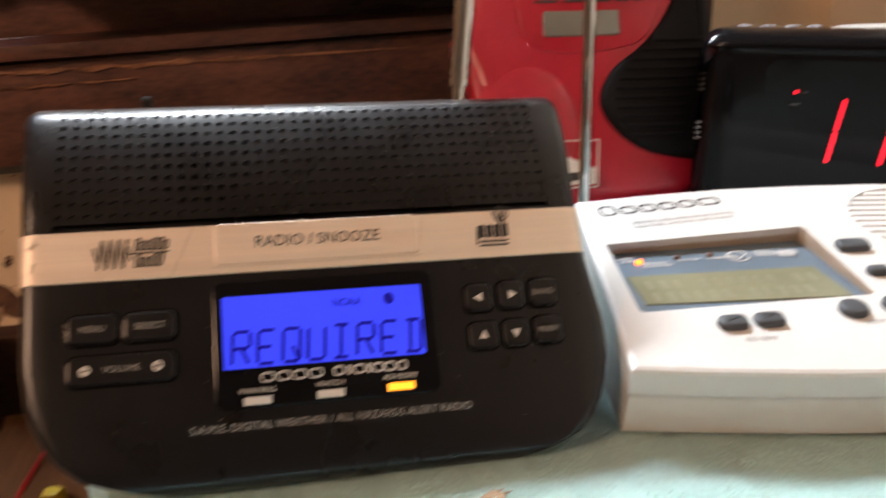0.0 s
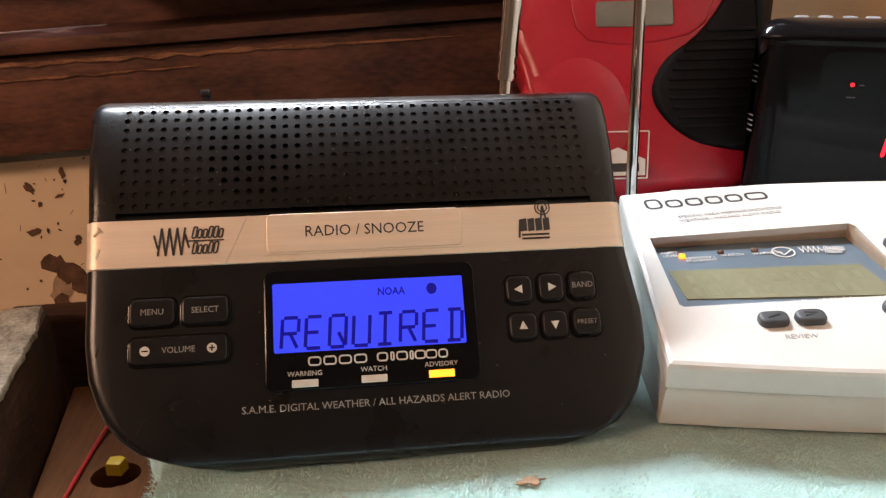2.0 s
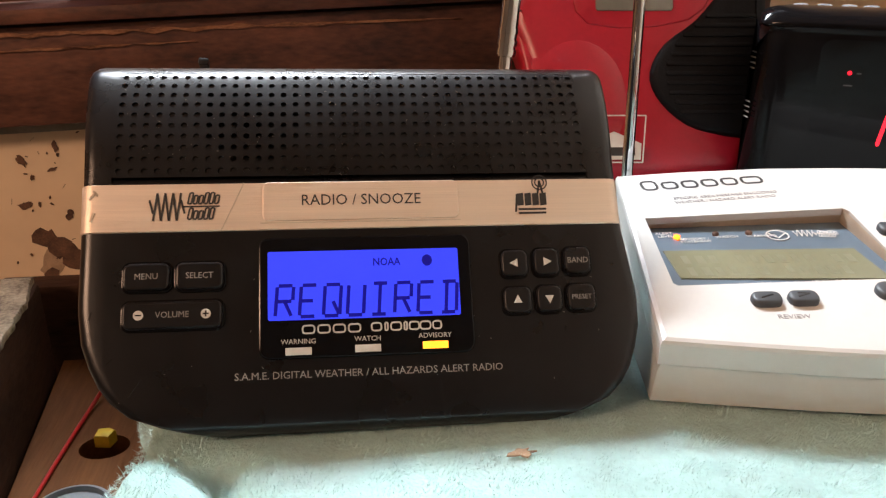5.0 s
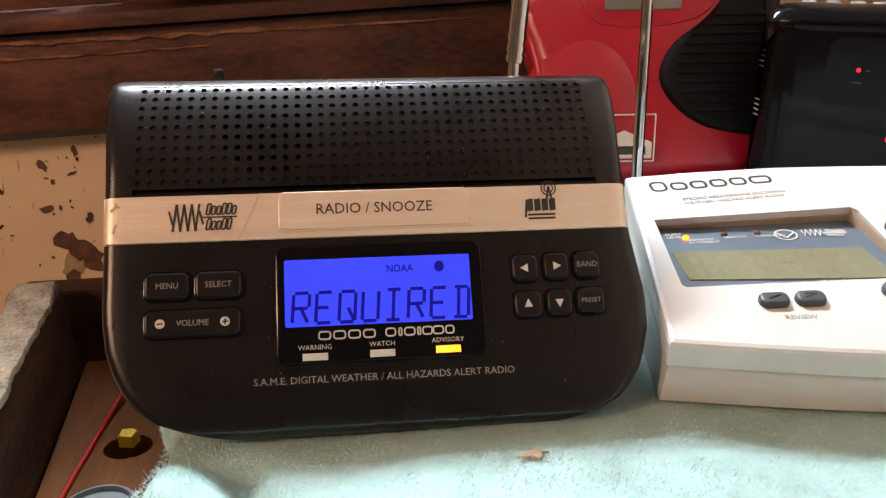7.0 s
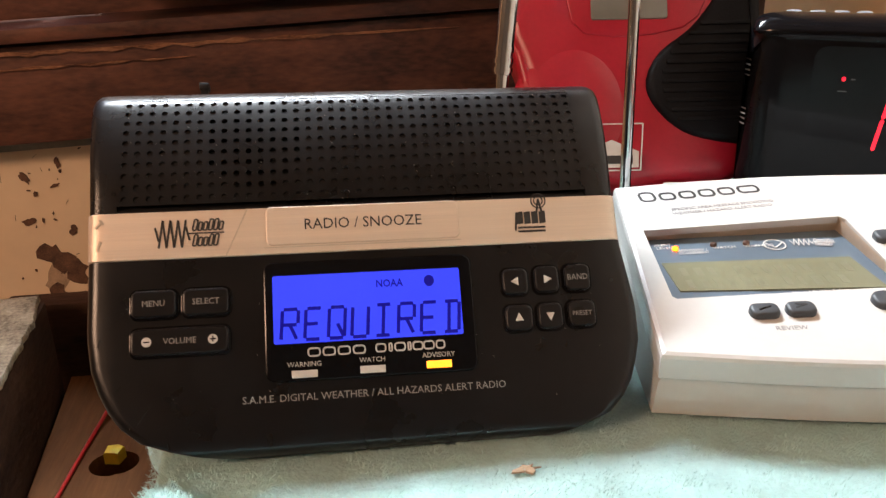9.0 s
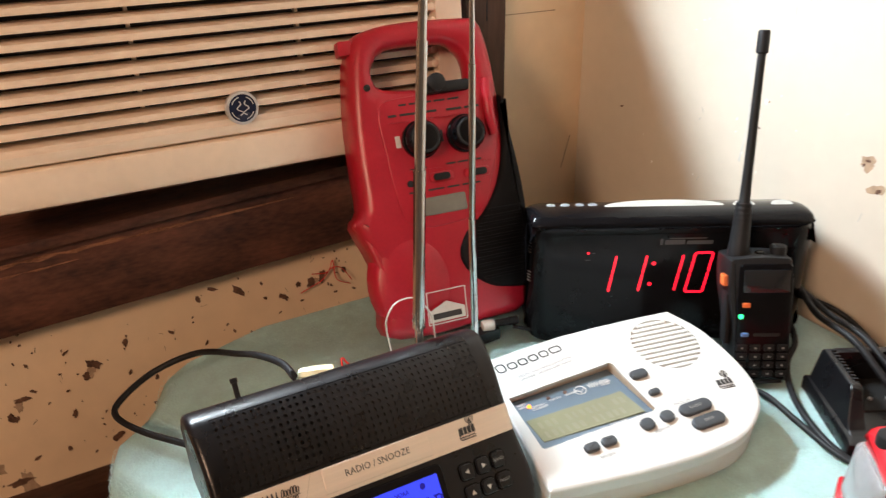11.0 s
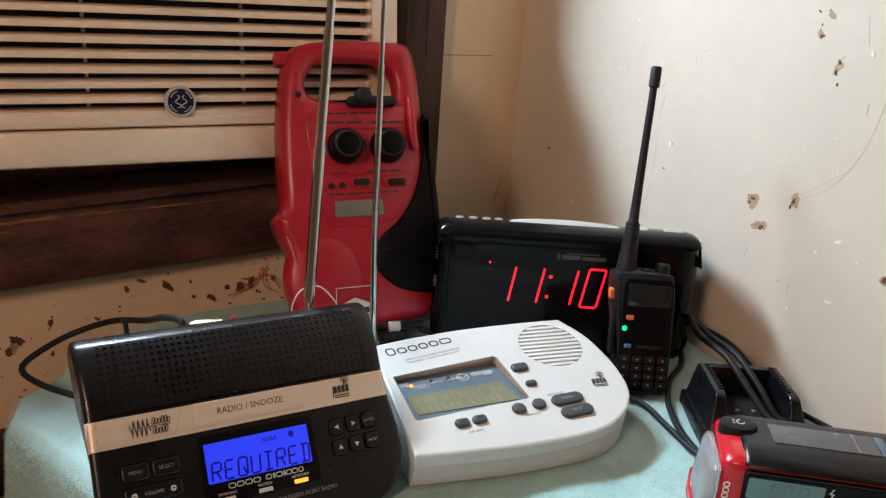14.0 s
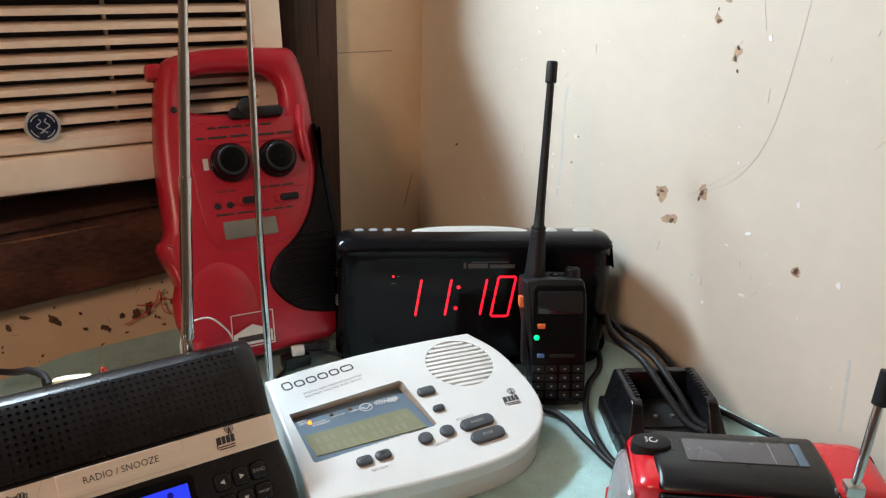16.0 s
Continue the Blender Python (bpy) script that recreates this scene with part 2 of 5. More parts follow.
def prism(poly, z0, z1, b=0.0, bm=None, steps=2, low=0.0):
    """An outline pushed from z0 up to z1, its upper rim rounded by b, its lower rim by low."""
    bm = bm or bmesh.new()
    rows = []
    if low:
        for i in range(steps):
            t = math.pi / 2 * i / steps
            rows.append((inset(poly, low * (1 - math.sin(t))), z0 + low * (1 - math.cos(t))))
        rows.append((poly, z0 + low))
    else:
        rows.append((poly, z0))
    if b:
        for i in range(steps + 1):
            t = math.pi / 2 * i / steps
            rows.append((inset(poly, b * (1 - math.cos(t))), z1 - b + b * math.sin(t)))
    else:
        rows.append((poly, z1))
    loops = [[bm.verts.new((x, y, z)) for x, y in p] for p, z in rows]
    for a, c in zip(loops, loops[1:]):
        ring_faces(bm, a, c)
    bm.faces.new(loops[0])
    bm.faces.new(loops[-1])
    return bm


def holed(outer, holes, z0, z1, b=0.001, wall=0.004, bottom=True):
    """A plate from z0 to z1 with openings through its top face; the openings go wall deep."""
    bm = bmesh.new()

    def loop(p, z):
        return [bm.verts.new((x, y, z)) for x, y in p]
    o0, o1, om, o2 = loop(outer, z0), loop(outer, z1 - b), loop(inset(outer, b * .3), z1 - b * .3), loop(inset(outer, b), z1)
    for p, q in ((o0, o1), (o1, om), (om, o2)):
        ring_faces(bm, p, q)
    edges = [bm.edges.get((o2[i], o2[(i + 1) % len(o2)])) for i in range(len(o2))]
    for h in holes:
        a = loop(h, z1)
        c = loop(h, z1 - wall)
        ring_faces(bm, a, c)
        edges += [bm.edges.get((a[i], a[(i + 1) % len(a)])) for i in range(len(a))]
    bmesh.ops.triangle_fill(bm, use_beauty=True, use_dissolve=False, edges=edges, normal=(0, 0, 1))
    if bottom:
        bm.faces.new(o0)
    return bm


def box(x0, y0, z0, x1, y1, z1, b=0.0, bm=None):
    bm = bm or bmesh.new()
    r = bmesh.ops.create_cube(bm, size=1)
    bmesh.ops.scale(bm, vec=(x1 - x0, y1 - y0, z1 - z0), verts=r["verts"])
    bmesh.ops.translate(bm, vec=((x0 + x1) / 2, (y0 + y1) / 2, (z0 + z1) / 2), verts=r["verts"])
    if b:
        es = list({e for v in r["verts"] for e in v.link_edges})
        bmesh.ops.bevel(bm, geom=es, offset=b, segments=2, affect="EDGES", profile=0.6)
    return bm


def lathe(profile, k=24, bm=None, m=None):
    """Turned round z: rows of (radius, z)."""
    bm = bm or bmesh.new()
    loops = []
    for r, z in profile:
        loops.append([bm.verts.new((r * math.cos(2 * math.pi * i / k), r * math.sin(2 * math.pi * i / k), z)) for i in range(k)])
    for a, c in zip(loops, loops[1:]):
        ring_faces(bm, a, c)
    bm.faces.new(loops[0])
    bm.faces.new(loops[-1])
    if m is not None:
        bmesh.ops.transform(bm, matrix=m, verts=[v for l in loops for v in l])
    return bm


def tube(pts, r, k=8, bm=None, taper=None):
    """A round bar along points; r may shrink to taper."""
    bm = bm or bmesh.new()
    pts = [Vector(p) for p in pts]
    t0 = (pts[1] - pts[0]).normalized()
    side = t0.orthogonal().normalized()
    loops = []
    for i, p in enumerate(pts):
        t = (pts[min(i + 1, len(pts) - 1)] - pts[max(i - 1, 0)]).normalized()
        side = (side - t * side.dot(t)).normalized()
        up = t.cross(side)
        q = r if taper is None else r + (taper - r) * i / (len(pts) - 1)
        loops.append([bm.verts.new(p + (side * math.cos(a) + up * math.sin(a)) * q) for a in (2 * math.pi * j / k for j in range(k))])
    for a, c in zip(loops, loops[1:]):
        ring_faces(bm, a, c)
    bm.faces.new(loops[0])
    bm.faces.new(loops[-1])
    return bm


def bar(bm, x0, y0, x1, y1, w, z0, z1):
    """A flat stroke between two points of a face."""
    a, c = Vector((x0, y0)), Vector((x1, y1))
    d = (c - a).normalized()
    s = Vector((-d.y, d.x)) * w / 2
    return prism([tuple(a - s), tuple(c - s), tuple(c + s), tuple(a + s)], z0, z1, 0, bm)


def lettering(s, size, u, v, n, material, parent, align="CENTER", name="lettering", wide=1.0, turn=0.0, bold=0.0):
    cu = bpy.data.curves.new("lettering", "FONT")
    cu.body, cu.size, cu.align_x, cu.align_y, cu.extrude, cu.offset = s, size, align, "CENTER", 0.00006, bold
    cu.resolution_u = 2
    tmp = new("lettering_form", cu)
    bpy.context.view_layer.update()
    me = bpy.data.meshes.new_from_object(tmp.evaluated_get(bpy.context.evaluated_depsgraph_get()))
    bpy.data.objects.remove(tmp)
    me.materials.clear()
    me.materials.append(material)
    me.transform(pose(u, v, n, 0, 0, turn) @ Matrix.Diagonal((wide, 1, 1, 1)))
    ob = new(name, me)
    ob.parent = parent
    return ob


def bars(name, rows, material, parent, n, label=""):
    """Plain bars that stand in for writing: rows of u0, v0, u1, v1."""
    bm = bmesh.new()
    for u0, v0, u1, v1 in rows:
        prism([(u0, v0), (u1, v0), (u1, v1), (u0, v1)], n, n + 0.00015, 0, bm)
    return tagged(part(name, bm, material, parent, label or "row of small print bars", smooth=None), kind="stuff")


def dashes(u0, u1, v, h, count, seed, gap=0.25):
    """A row of bars as long as words."""
    rnd = random.Random(seed)
    w = [rnd.uniform(0.5, 1.5) for _ in range(count)]
    k = (u1 - u0) / (sum(w) + gap * (count - 1))
    out, x = [], u0
    for q in w:
        out.append((x, v - h / 2, x + q * k, v + h / 2))
        x += (q + gap) * k
    return out


def hollow_marks(bm, marks, stroke, n, lean=0.0):
    """Rounded hollow blocks, one per mark: u, v, width, height, turn of the row in degrees."""
    for u, v, w, h, turn in marks:
        ca, sa = math.cos(radians(turn)), math.sin(radians(turn))
        pts = [(u + (x + y * lean) * ca - y * sa, v + (x + y * lean) * sa + y * ca) for x, y in rrect(0, 0, w, h, min(w, h) * .3, 2)]
        for a, c in zip(pts, pts[1:] + pts[:1]):
            bar(bm, *a, *c, stroke, n, n + .00015)


STROKES = {
    "R": ((0, 0, 0, 1), (0, 1, 1, 1), (1, 1, 1, .5), (0, .5, 1, .5), (.5, .5, 1, 0)),
    "E": ((0, 0, 0, 1), (0, 1, 1, 1), (0, .5, .85, .5), (0, 0, 1, 0)),
    "Q": ((0, 0, 0, 1), (0, 1, 1, 1), (1, 1, 1, 0), (0, 0, 1, 0), (.5, .5, 1, 0)),
    "U": ((0, 0, 0, 1), (1, 1, 1, 0), (0, 0, 1, 0)),
    "I": ((.5, 0, .5, 1), (0, 1, 1, 1), (0, 0, 1, 0)),
    "D": ((.35, 0, .35, 1), (0, 1, 1, 1), (1, 1, 1, 0), (0, 0, 1, 0)),
}


def zigzag_logo(u, v, w, h, n, material, parent, seed):
    """A zigzag trace with two short bars beside it."""
    bm = bmesh.new()
    k = 9
    xs = [u + w * 0.5 * i / k for i in range(k + 1)]
    for i in range(k):
        s = 1 if i % 2 else -1
        amp = h * (0.25 if i in (0, k - 1) else 0.5)
        bar(bm, xs[i], v - s * amp, xs[i + 1], v + s * amp, h * 0.07, n, n + 0.00015)
    bar(bm, u + w * .47, v, u + w * 1.0, v, h * .05, n, n + 0.00015)
    for y, count in ((.10, 6), (-.46, 5)):
        hollow_marks(bm, [(u + w * (.54 + .076 * i), v + h * y, w * .052, h * (.40 if i in (0, 3, 4) else .30), 0) for i in range(count)], h * .055, n, .2)
    return tagged(part("zigzag_emblem", bm, material, parent, "zigzag trace emblem", smooth=None), kind="stuff")


def mast_logo(u, v, w, h, n, material, parent, tilt=0.0):
    """A small mast with rings above a broad bar and two fine lines."""
    bm = bmesh.new()
    bar(bm, u - w * .41, v - h * .32, u - w * .36, v + h * .15, w * .05, n, n + .00015)
    for k in range(4):
        x = u - w * .36 + w * .205 * k
        prism([(x, v - h * .16), (x + w * .17, v - h * .14), (x + w * .17, v + h * .18), (x, v + h * .16)], n, n + .00015, 0, bm)
    bar(bm, u + w * .2, v + h * .15, u + w * .27, v + h * .5, w * .05, n, n + .00015)
    bar(bm, u + w * .34, v + h * .15, u + w * .27, v + h * .5, w * .05, n, n + .00015)
    for r in (.12, .2):
        pts = circle(u + w * .27, v + h * .45, r * w, 14)
        for i in range(14):
            bar(bm, *pts[i], *pts[(i + 1) % 14], w * .03, n, n + .00015)
    for y in (-.25, -.35):
        bar(bm, u - w * .34, v + h * y, u + w * .4, v + h * y, h * .05, n, n + .00015)
    return tagged(part("mast_emblem", bm, material, parent, "mast emblem over a broad bar", smooth=None), kind="stuff")


# ---- the large structure ----
I4 = Matrix.Identity(4)
WY = 0.735          # face of the window wall
COR = (0.487, 0.755)  # corner of the two walls
RW_M = face_pose((COR[0], COR[1], 0), (0.075, -0.997, 0), (0, 0, 1))  # right wall: along, up, into the room

# unseen floor, ceiling, west and south walls, added to bounce light
solid("floor", box(-2.2, -2.6, -0.80, 1.0, 1.2, -0.75), FLOOR, I4, "unseen brown board floor closing the room", "floor", "structure")
solid("ceiling", box(-2.2, -2.6, 1.65, 1.0, 1.2, 1.70), ROOM, I4, "unseen plain cream ceiling added for bounce light", "ceiling", "structure")
solid("wall_west", box(-2.2, -2.6, -0.75, -2.1, 1.2, 1.65), ROOM, I4, "unseen plain cream wall added for bounce light", "wall", "structure")
solid("wall_south", box(-2.1, -2.6, -0.75, 1.0, -2.5, 1.65), ROOM, I4, "unseen plain cream wall added for bounce light", "wall", "structure")
bm = box(-2.1, WY, -0.75, 0.60, WY + 0.16, 0.088)
wall_north = solid("wall_north", bm, WALL, I4, "cream painted plaster wall with flaking brown chips", "wall", "structure", smooth=None)
solid("wall_pier", box(0.3845, WY, 0.088, 0.60, WY + 0.16, 1.65), WALL, I4, "cream painted wall strip beside the window frame", "wall", "structure", smooth=None)
solid("wall_north_left", box(-2.1, WY, 0.088, -0.62, WY + 0.16, 1.65), WALL, I4, "cream painted wall beyond the window", "wall", "structure", smooth=None)
solid("wall_north_top", box(-0.62, WY, 1.20, 0.3845, WY + 0.16, 1.65), WALL, I4, "cream painted wall above the window", "wall", "structure", smooth=None)
bm = box(-0.02, -0.75, -0.12, 3.4, 1.65, 0.0)
wall_east = solid("wall_east", bm, WALL_R, RW_M, "pale painted wall with dents, specks and pencil marks", "wall", "structure", smooth=None)

# window frame of dark wood
frame_t = thing("window_frame", Matrix.Translation((0, WY, 0)), "dark stained wooden window frame, worn and scratched", "window frame", kind="structure")
SAG = Matrix(((1, 0, 0, 0), (0, 1, 0, 0), (.036, 0, 1, .0036), (0, 0, 0, 1)))  # the old boards sag towards the room's corner
part("apron_board", box(-0.62, -0.022, 0.026, 0.339, 0.002, 0.092, 0.003), WOOD_DARK, frame_t).data.transform(SAG)
part("sill_board", box(-0.62, -0.030, 0.094, 0.339, 0.034, 0.104, 0.003), WOOD_DARK, frame_t).data.transform(SAG)
part("stool_board", box(-0.62, 0.035, 0.080, 0.339, 0.12, 0.140, 0.003), WOOD_DARK, frame_t)
part("side_board", box(0.340, -0.016, 0.026, 0.384, 0.10, 1.20, 0.003), WOOD_TRIM, frame_t)
part("side_board", box(-0.66, -0.020, 0.026, -0.62, 0.10, 1.20, 0.003), WOOD_TRIM, frame_t)
part("head_board", box(-0.62, -0.020, 1.15, 0.339, 0.10, 1.199, 0.003), WOOD_TRIM, frame_t)
part("inner_stop", box(0.326, 0.015, 0.141, 0.339, 0.06, 1.15, 0.002), WOOD_TRIM, frame_t)
part("crack_line", box(0.362, -0.0164, 0.22, 0.3632, -0.015, 0.36), BLACK_DEEP, frame_t)
bm = bmesh.new()
for x0, x1 in ((-0.61, -0.38), (-0.378, -0.1225)):
    box(x0, 0.005, 0.141, x1, 0.025, 0.43, 0.003, bm)
box(-0.1224, 0.005, 0.285, -0.085, 0.025, 0.43, 0.003, bm)
box(-0.1135, 0.012, 0.141, -0.085, 0.025, 0.2849, 0.002, bm)
solid("window_side_panel", bm, WOOD_PANEL, Matrix.Translation((0, WY, 0)), "reddish brown filler panel beside the air conditioner", "panel", "structure")

bm = bmesh.new()
for x0, x1, z0, z1, w, ph in ((-.30, .16, .082, .0925, .0034, 1.0), (-.30, -.02, .070, .080, .0022, 5.0)):
    xs_ = np.linspace(x0, x1, 70)
    hi = [(x, z0 + (z1 - z0) * (x - x0) / (x1 - x0) + w * (.35 + .8 * noise.noise((x * 60, ph, 0))) * max(0, math.sin(math.pi * (x - x0) / (x1 - x0))) ** .5) for x in xs_]
    lo = [(x, z0 + (z1 - z0) * (x - x0) / (x1 - x0) - w * (.35 + .8 * noise.noise((x * 75, ph + 2, 0))) * max(0, math.sin(math.pi * (x - x0) / (x1 - x0))) ** .5) for x in xs_]
    prism(lo + hi[::-1][1:-1], 0, .0012, 0, bm)
ob = part("worn_edge", bm, WOOD_WORN, frame_t, "splintered lighter edge of the worn board", smooth=None)
ob.matrix_world = face_pose((0, WY - .0222, 0), (1, 0, 0), (0, 0, 1))
# thin grey strip below the apron board
part("grey_strip", box(-0.62, -0.0035, 0.0175, 0.339, 0.001, 0.0255, 0.001), GREY_BAND, frame_t).data.transform(SAG)
solid("outdoor_backdrop", box(-5, 4.0, -2.5, 5, 4.05, 0.75), OUTSIDE, I4, "bright overexposed outdoors beyond the window", "backdrop", "structure")
# seams in the wall beside the window
bm = bmesh.new()
bar(bm, 0.385, 0.2195, 0.452, 0.2180, 0.0010, 0, 0.0003)
bar(bm, 0.468, 0.05, 0.478, 0.085, 0.0008, 0, 0.0003)
part("seam", bm, CHIP_TAN, wall_north, smooth=None).matrix_world = face_pose((0, WY, 0), (1, 0, 0), (0, 0, 1))


def chips(name, marks, material, parent, m, seed, depth=0.0006):
    """Irregular flakes: rows of along, up, size."""
    rnd = random.Random(seed)
    bm = bmesh.new()
    for a, h, s in marks:
        k = rnd.randint(13, 22)
        ph, sq = rnd.uniform(0, 6.3), rnd.uniform(0.45, 0.9)
        pts = []
        for i in range(k):
            t = 2 * math.pi * i / k
            r = s * (0.75 + 0.3 * math.sin(2 * t + ph) * sq) * rnd.uniform(0.6, 1.15)
            x, y = r * math.cos(t) * sq, r * math.sin(t)
            pts.append((a + x * math.cos(ph) - y * math.sin(ph), h + x * math.sin(ph) + y * math.cos(ph)))
        prism(pts, 0.0, depth * rnd.uniform(0.7, 1.2), 0, bm)
    ob = part(name, bm, material, parent, smooth=None)
    ob.matrix_world = m
    tagged(ob, kind="stuff")
    return ob


NW_M = face_pose((0, WY, 0), (1, 0, 0), (0, 0, 1))
rnd = random.Random(5)
big = [(0.106, 0.004, .0075), (0.083, 0.012, .0045), (0.069, 0.006, .004), (0.148, -.015, .0045), (0.187, -.004, .007), (0.176, -.008, .006), (0.163, -.006, .004),
       (-.026, -.030, .006), (-.034, -.040, .0045), (0.002, -.018, .004), (-.086, -.045, .006), (-.046, -.012, .0035), (-.156, -.005, .006), (-.131, .005, .004),
       (-.159, -.039, .005), (-.136, -.012, .0035), (-.145, -.068, .013), (-.132, -.080, .011), (-.150, -.10, .012), (-.105, -.126, .010), (-.098, -.06, .005),
       (-.129, -.047, .004), (-.05, -.074, .0045), (0.210, -.003, .0035), (0.13, -.011, .0025), (0.06, -.06, .004), (0.02, -.09, .005), (-.02, -.11, .006)]
small = [(rnd.uniform(-.2, .22), rnd.uniform(-.13, .024), rnd.uniform(.0006, .0022)) for _ in range(90)]
mid = [(rnd.uniform(-.2, .22), rnd.uniform(-.13, .018), rnd.uniform(.0022, .0042)) for _ in range(34)]
chips("paint_chips", [(a, h, s * 1.3) for a, h, s in big] + mid + small, CHIP, wall_north, NW_M, 3)
chips("worn_patches", [(-.148, -.085, .02), (-.125, -.105, .018), (0.178, -.008, .011), (-.09, -.05, .009), (-.10, -.13, .016), (-.03, -.036, .009), (-.15, -.13, .02)], CHIP_TAN, wall_north, NW_M, 8, 0.0003)
chips("wall_specks", [(.0815, .130, .0022), (.10, .315, .0022), (.338, .149, .0030), (.335, .145, .0022), (.350, .128, .0035), (.374, .157, .0035), (.372, .152, .003), (.457, .122, .0035), (.240, .149, .0013), (.368, .282, .0028), (.386, .266, .0025), (.385, .258, .003), (.362, .299, .002), (.388, .250, .002), (.366, .290, .0015)], CHIP, wall_east, RW_M, 11, 0.0003)
chips("wall_dents", [(.338, .147, .0105), (.349, .129, .0085), (.375, .158, .0085), (.457, .122, .0065), (.386, .262, .008), (.366, .284, .0055), (.372, .298, .005), (.245, .173, .002), (.075, .27, .0015)], CHIP_TAN, wall_east, RW_M, 12, 0.00015)
chips("wall_scrapes", [(.243, .1725, .0025), (.417, .138, .003), (.409, .275, .003), (.45, .169, .0025), (.401, .124, .002), (.488, .123, .0035), (.388, .072, .0025), (.185, .274, .002), (.27, .256, .002), (.42, .09, .003)]
      + [(rnd.uniform(.1, .6), rnd.uniform(.04, .34), rnd.uniform(.0006, .0016)) for _ in range(40)], CHIP_WHITE, wall_east, RW_M, 13, 0.0004)
chips("wall_flecks", [(.1645, .310, .0024), (.161, .312, .0015), (.375, .0905, .0014), (.41, .31, .0015), (.37, .20, .001)], CHIP_BLUE, wall_east, RW_M, 14, 0.0003)
rnd = random.Random(21)
for wall, m_, (a0, a1, h0, h1), count, mate in ((wall_north, NW_M, (-.2, .22, -.13, .02), 34, CHIP_TAN), (wall_north, NW_M, (-.2, -.02, -.13, 0), 12, CHIP), (wall_east, RW_M, (.02, .6, .03, .34), 30, PENCIL)):
    bm = bmesh.new()
    for _ in range(count):
        a, h, t, l = rnd.uniform(a0, a1), rnd.uniform(h0, h1), rnd.gauss(1.4, .6), rnd.uniform(.002, .010)
        bar(bm, a, h, a + l * math.cos(t), h + l * math.sin(t), rnd.uniform(.0002, .0006), 0, .0003)
    ob = part("fine_scratches", bm, mate, wall, smooth=None)
    ob.matrix_world = m_
    tagged(ob, kind="stuff")
bm = bmesh.new()
for pts in (((.435, .33), (.43, .27), (.42, .21), (.40, .175), (.37, .155)), ((.36, .15), (.38, .165), (.41, .19)), ((.40, .30), (.405, .28))):
    ln = smooth_line([(x, y, 0) for x, y in pts], 6)
    for a, c in zip(ln, ln[1:]):
        bar(bm, a.x, a.y, c.x, c.y, .0003, 0, .0002)
streak = bmesh.new()
for pts in (((.225, .115), (.228, .15), (.226, .19), (.229, .215)), ((.51, .02), (.508, .05), (.506, .075))):
    ln = smooth_line([(x, y, 0) for x, y in pts], 4)
    for a, c in zip(ln, ln[1:]):
        bar(streak, a.x, a.y, c.x, c.y, .0022, 0, .00012)
part("paint_streak", streak, BLUE_STREAK, wall_east, smooth=None).matrix_world = RW_M
ob = part("pencil_line", bm, PENCIL, wall_east, smooth=None)
ob.matrix_world = RW_M

# table board and the lower bench beside it
table = thing("table", I4, "brown wooden table under a towel", "table")
part("tabletop", prism([(0.495, -.35), (0.495, .65), (.10, .645), (.036, .625), (.018, .60), (-.004, .57), (-.018, .53), (-.008, .46), (.012, .41), (.022, .37), (.024, .30), (.024, -.35)], -0.03, -0.002, .002), TABLE, table)
part("side_panel", box(0.026, -0.34, -0.75, 0.05, 0.60, -0.0305), TABLE, table)
bench = thing("bench_box", Matrix.Translation((0, 0, 0)), "old open wooden box with peeling white rim", "box")
side = face_pose((-0.0985, 0.580, -0.75), (0.105, -0.9945, 0), (0, 0, 1))
ob = part("side_wall", box(0, 0, 0.0, 0.50, 0.716, 0.022, 0.002), BOX_WOOD, bench)
ob.matrix_world = side
bm = bmesh.new()
rnd = random.Random(4)
rim = [(x, -0.0005 + 0.0022 * noise.noise((x * 45, 3.0, 0)) + 0.0012 * noise.noise((x * 160, 7.0, 0)) + .003 * math.exp(-(x / .02) ** 2)) for x in np.linspace(0, 0.5, 160)]
prism(rim + [(x, 0.0235 + 0.004 * noise.noise((x * 40, 1.0, 0))) for x in np.linspace(0.5, 0, 90)], -0.004, 0.0, 0.0012, bm)
ob = part("painted_rim", bm, PEEL, bench, "flaking white paint over bare wood")
ob.matrix_world = side @ pose(0, 0.7205, 0) @ Matrix(((1, 0, 0, 0), (0, 0, 1, 0), (0, 1, 0, 0), (0, 0, 0, 1)))
part("back_wall", box(-0.13, 0.592, -0.75, -0.004, 0.610, -0.042, 0.002), BOX_WOOD, bench)
part("shelf_edge", box(-0.13, 0.611, -0.75, -0.004, 0.734, -0.20, 0.002), BOX_WOOD, bench)
holes = [smooth_loop(circle(-0.050, 0.497, .0125, 10, .0105), 2), smooth_loop(circle(-0.040, 0.542, .010, 10, .008), 2)]
bm = holed([(-0.068, 0.30), (-0.004, 0.30), (-0.004, 0.591), (-0.098, 0.591)], holes, -0.104, -0.090, 0.001, 0.0138)
solid("perforated_plank", bm, WOOD_RED, I4, "reddish brown wooden plank with oval holes", "plank", smooth=None)
# solid black block in place of the shade under the plank
solid("plank_shade_block", box(-0.09, 0.1, -0.75, -0.004, 0.59, -0.118), BLACK_DEEP, I4, "black block standing in for the shade under the plank", "bench", "structure")


# ---- towel ----
def towel_left(y):
    return float(np.interp(y, [-0.35, 0.30, 0.37, 0.41, 0.44, 0.46, 0.50, 0.52, 0.535, 0.56, 0.575, 0.596, 0.619, 0.635, 0.655], [0.015, 0.015, 0.015, 0.012, 0.005, -0.003, -0.021, -0.030, -0.037, -0.030, -0.010, 0.006, 0.014, 0.032, 0.10]))


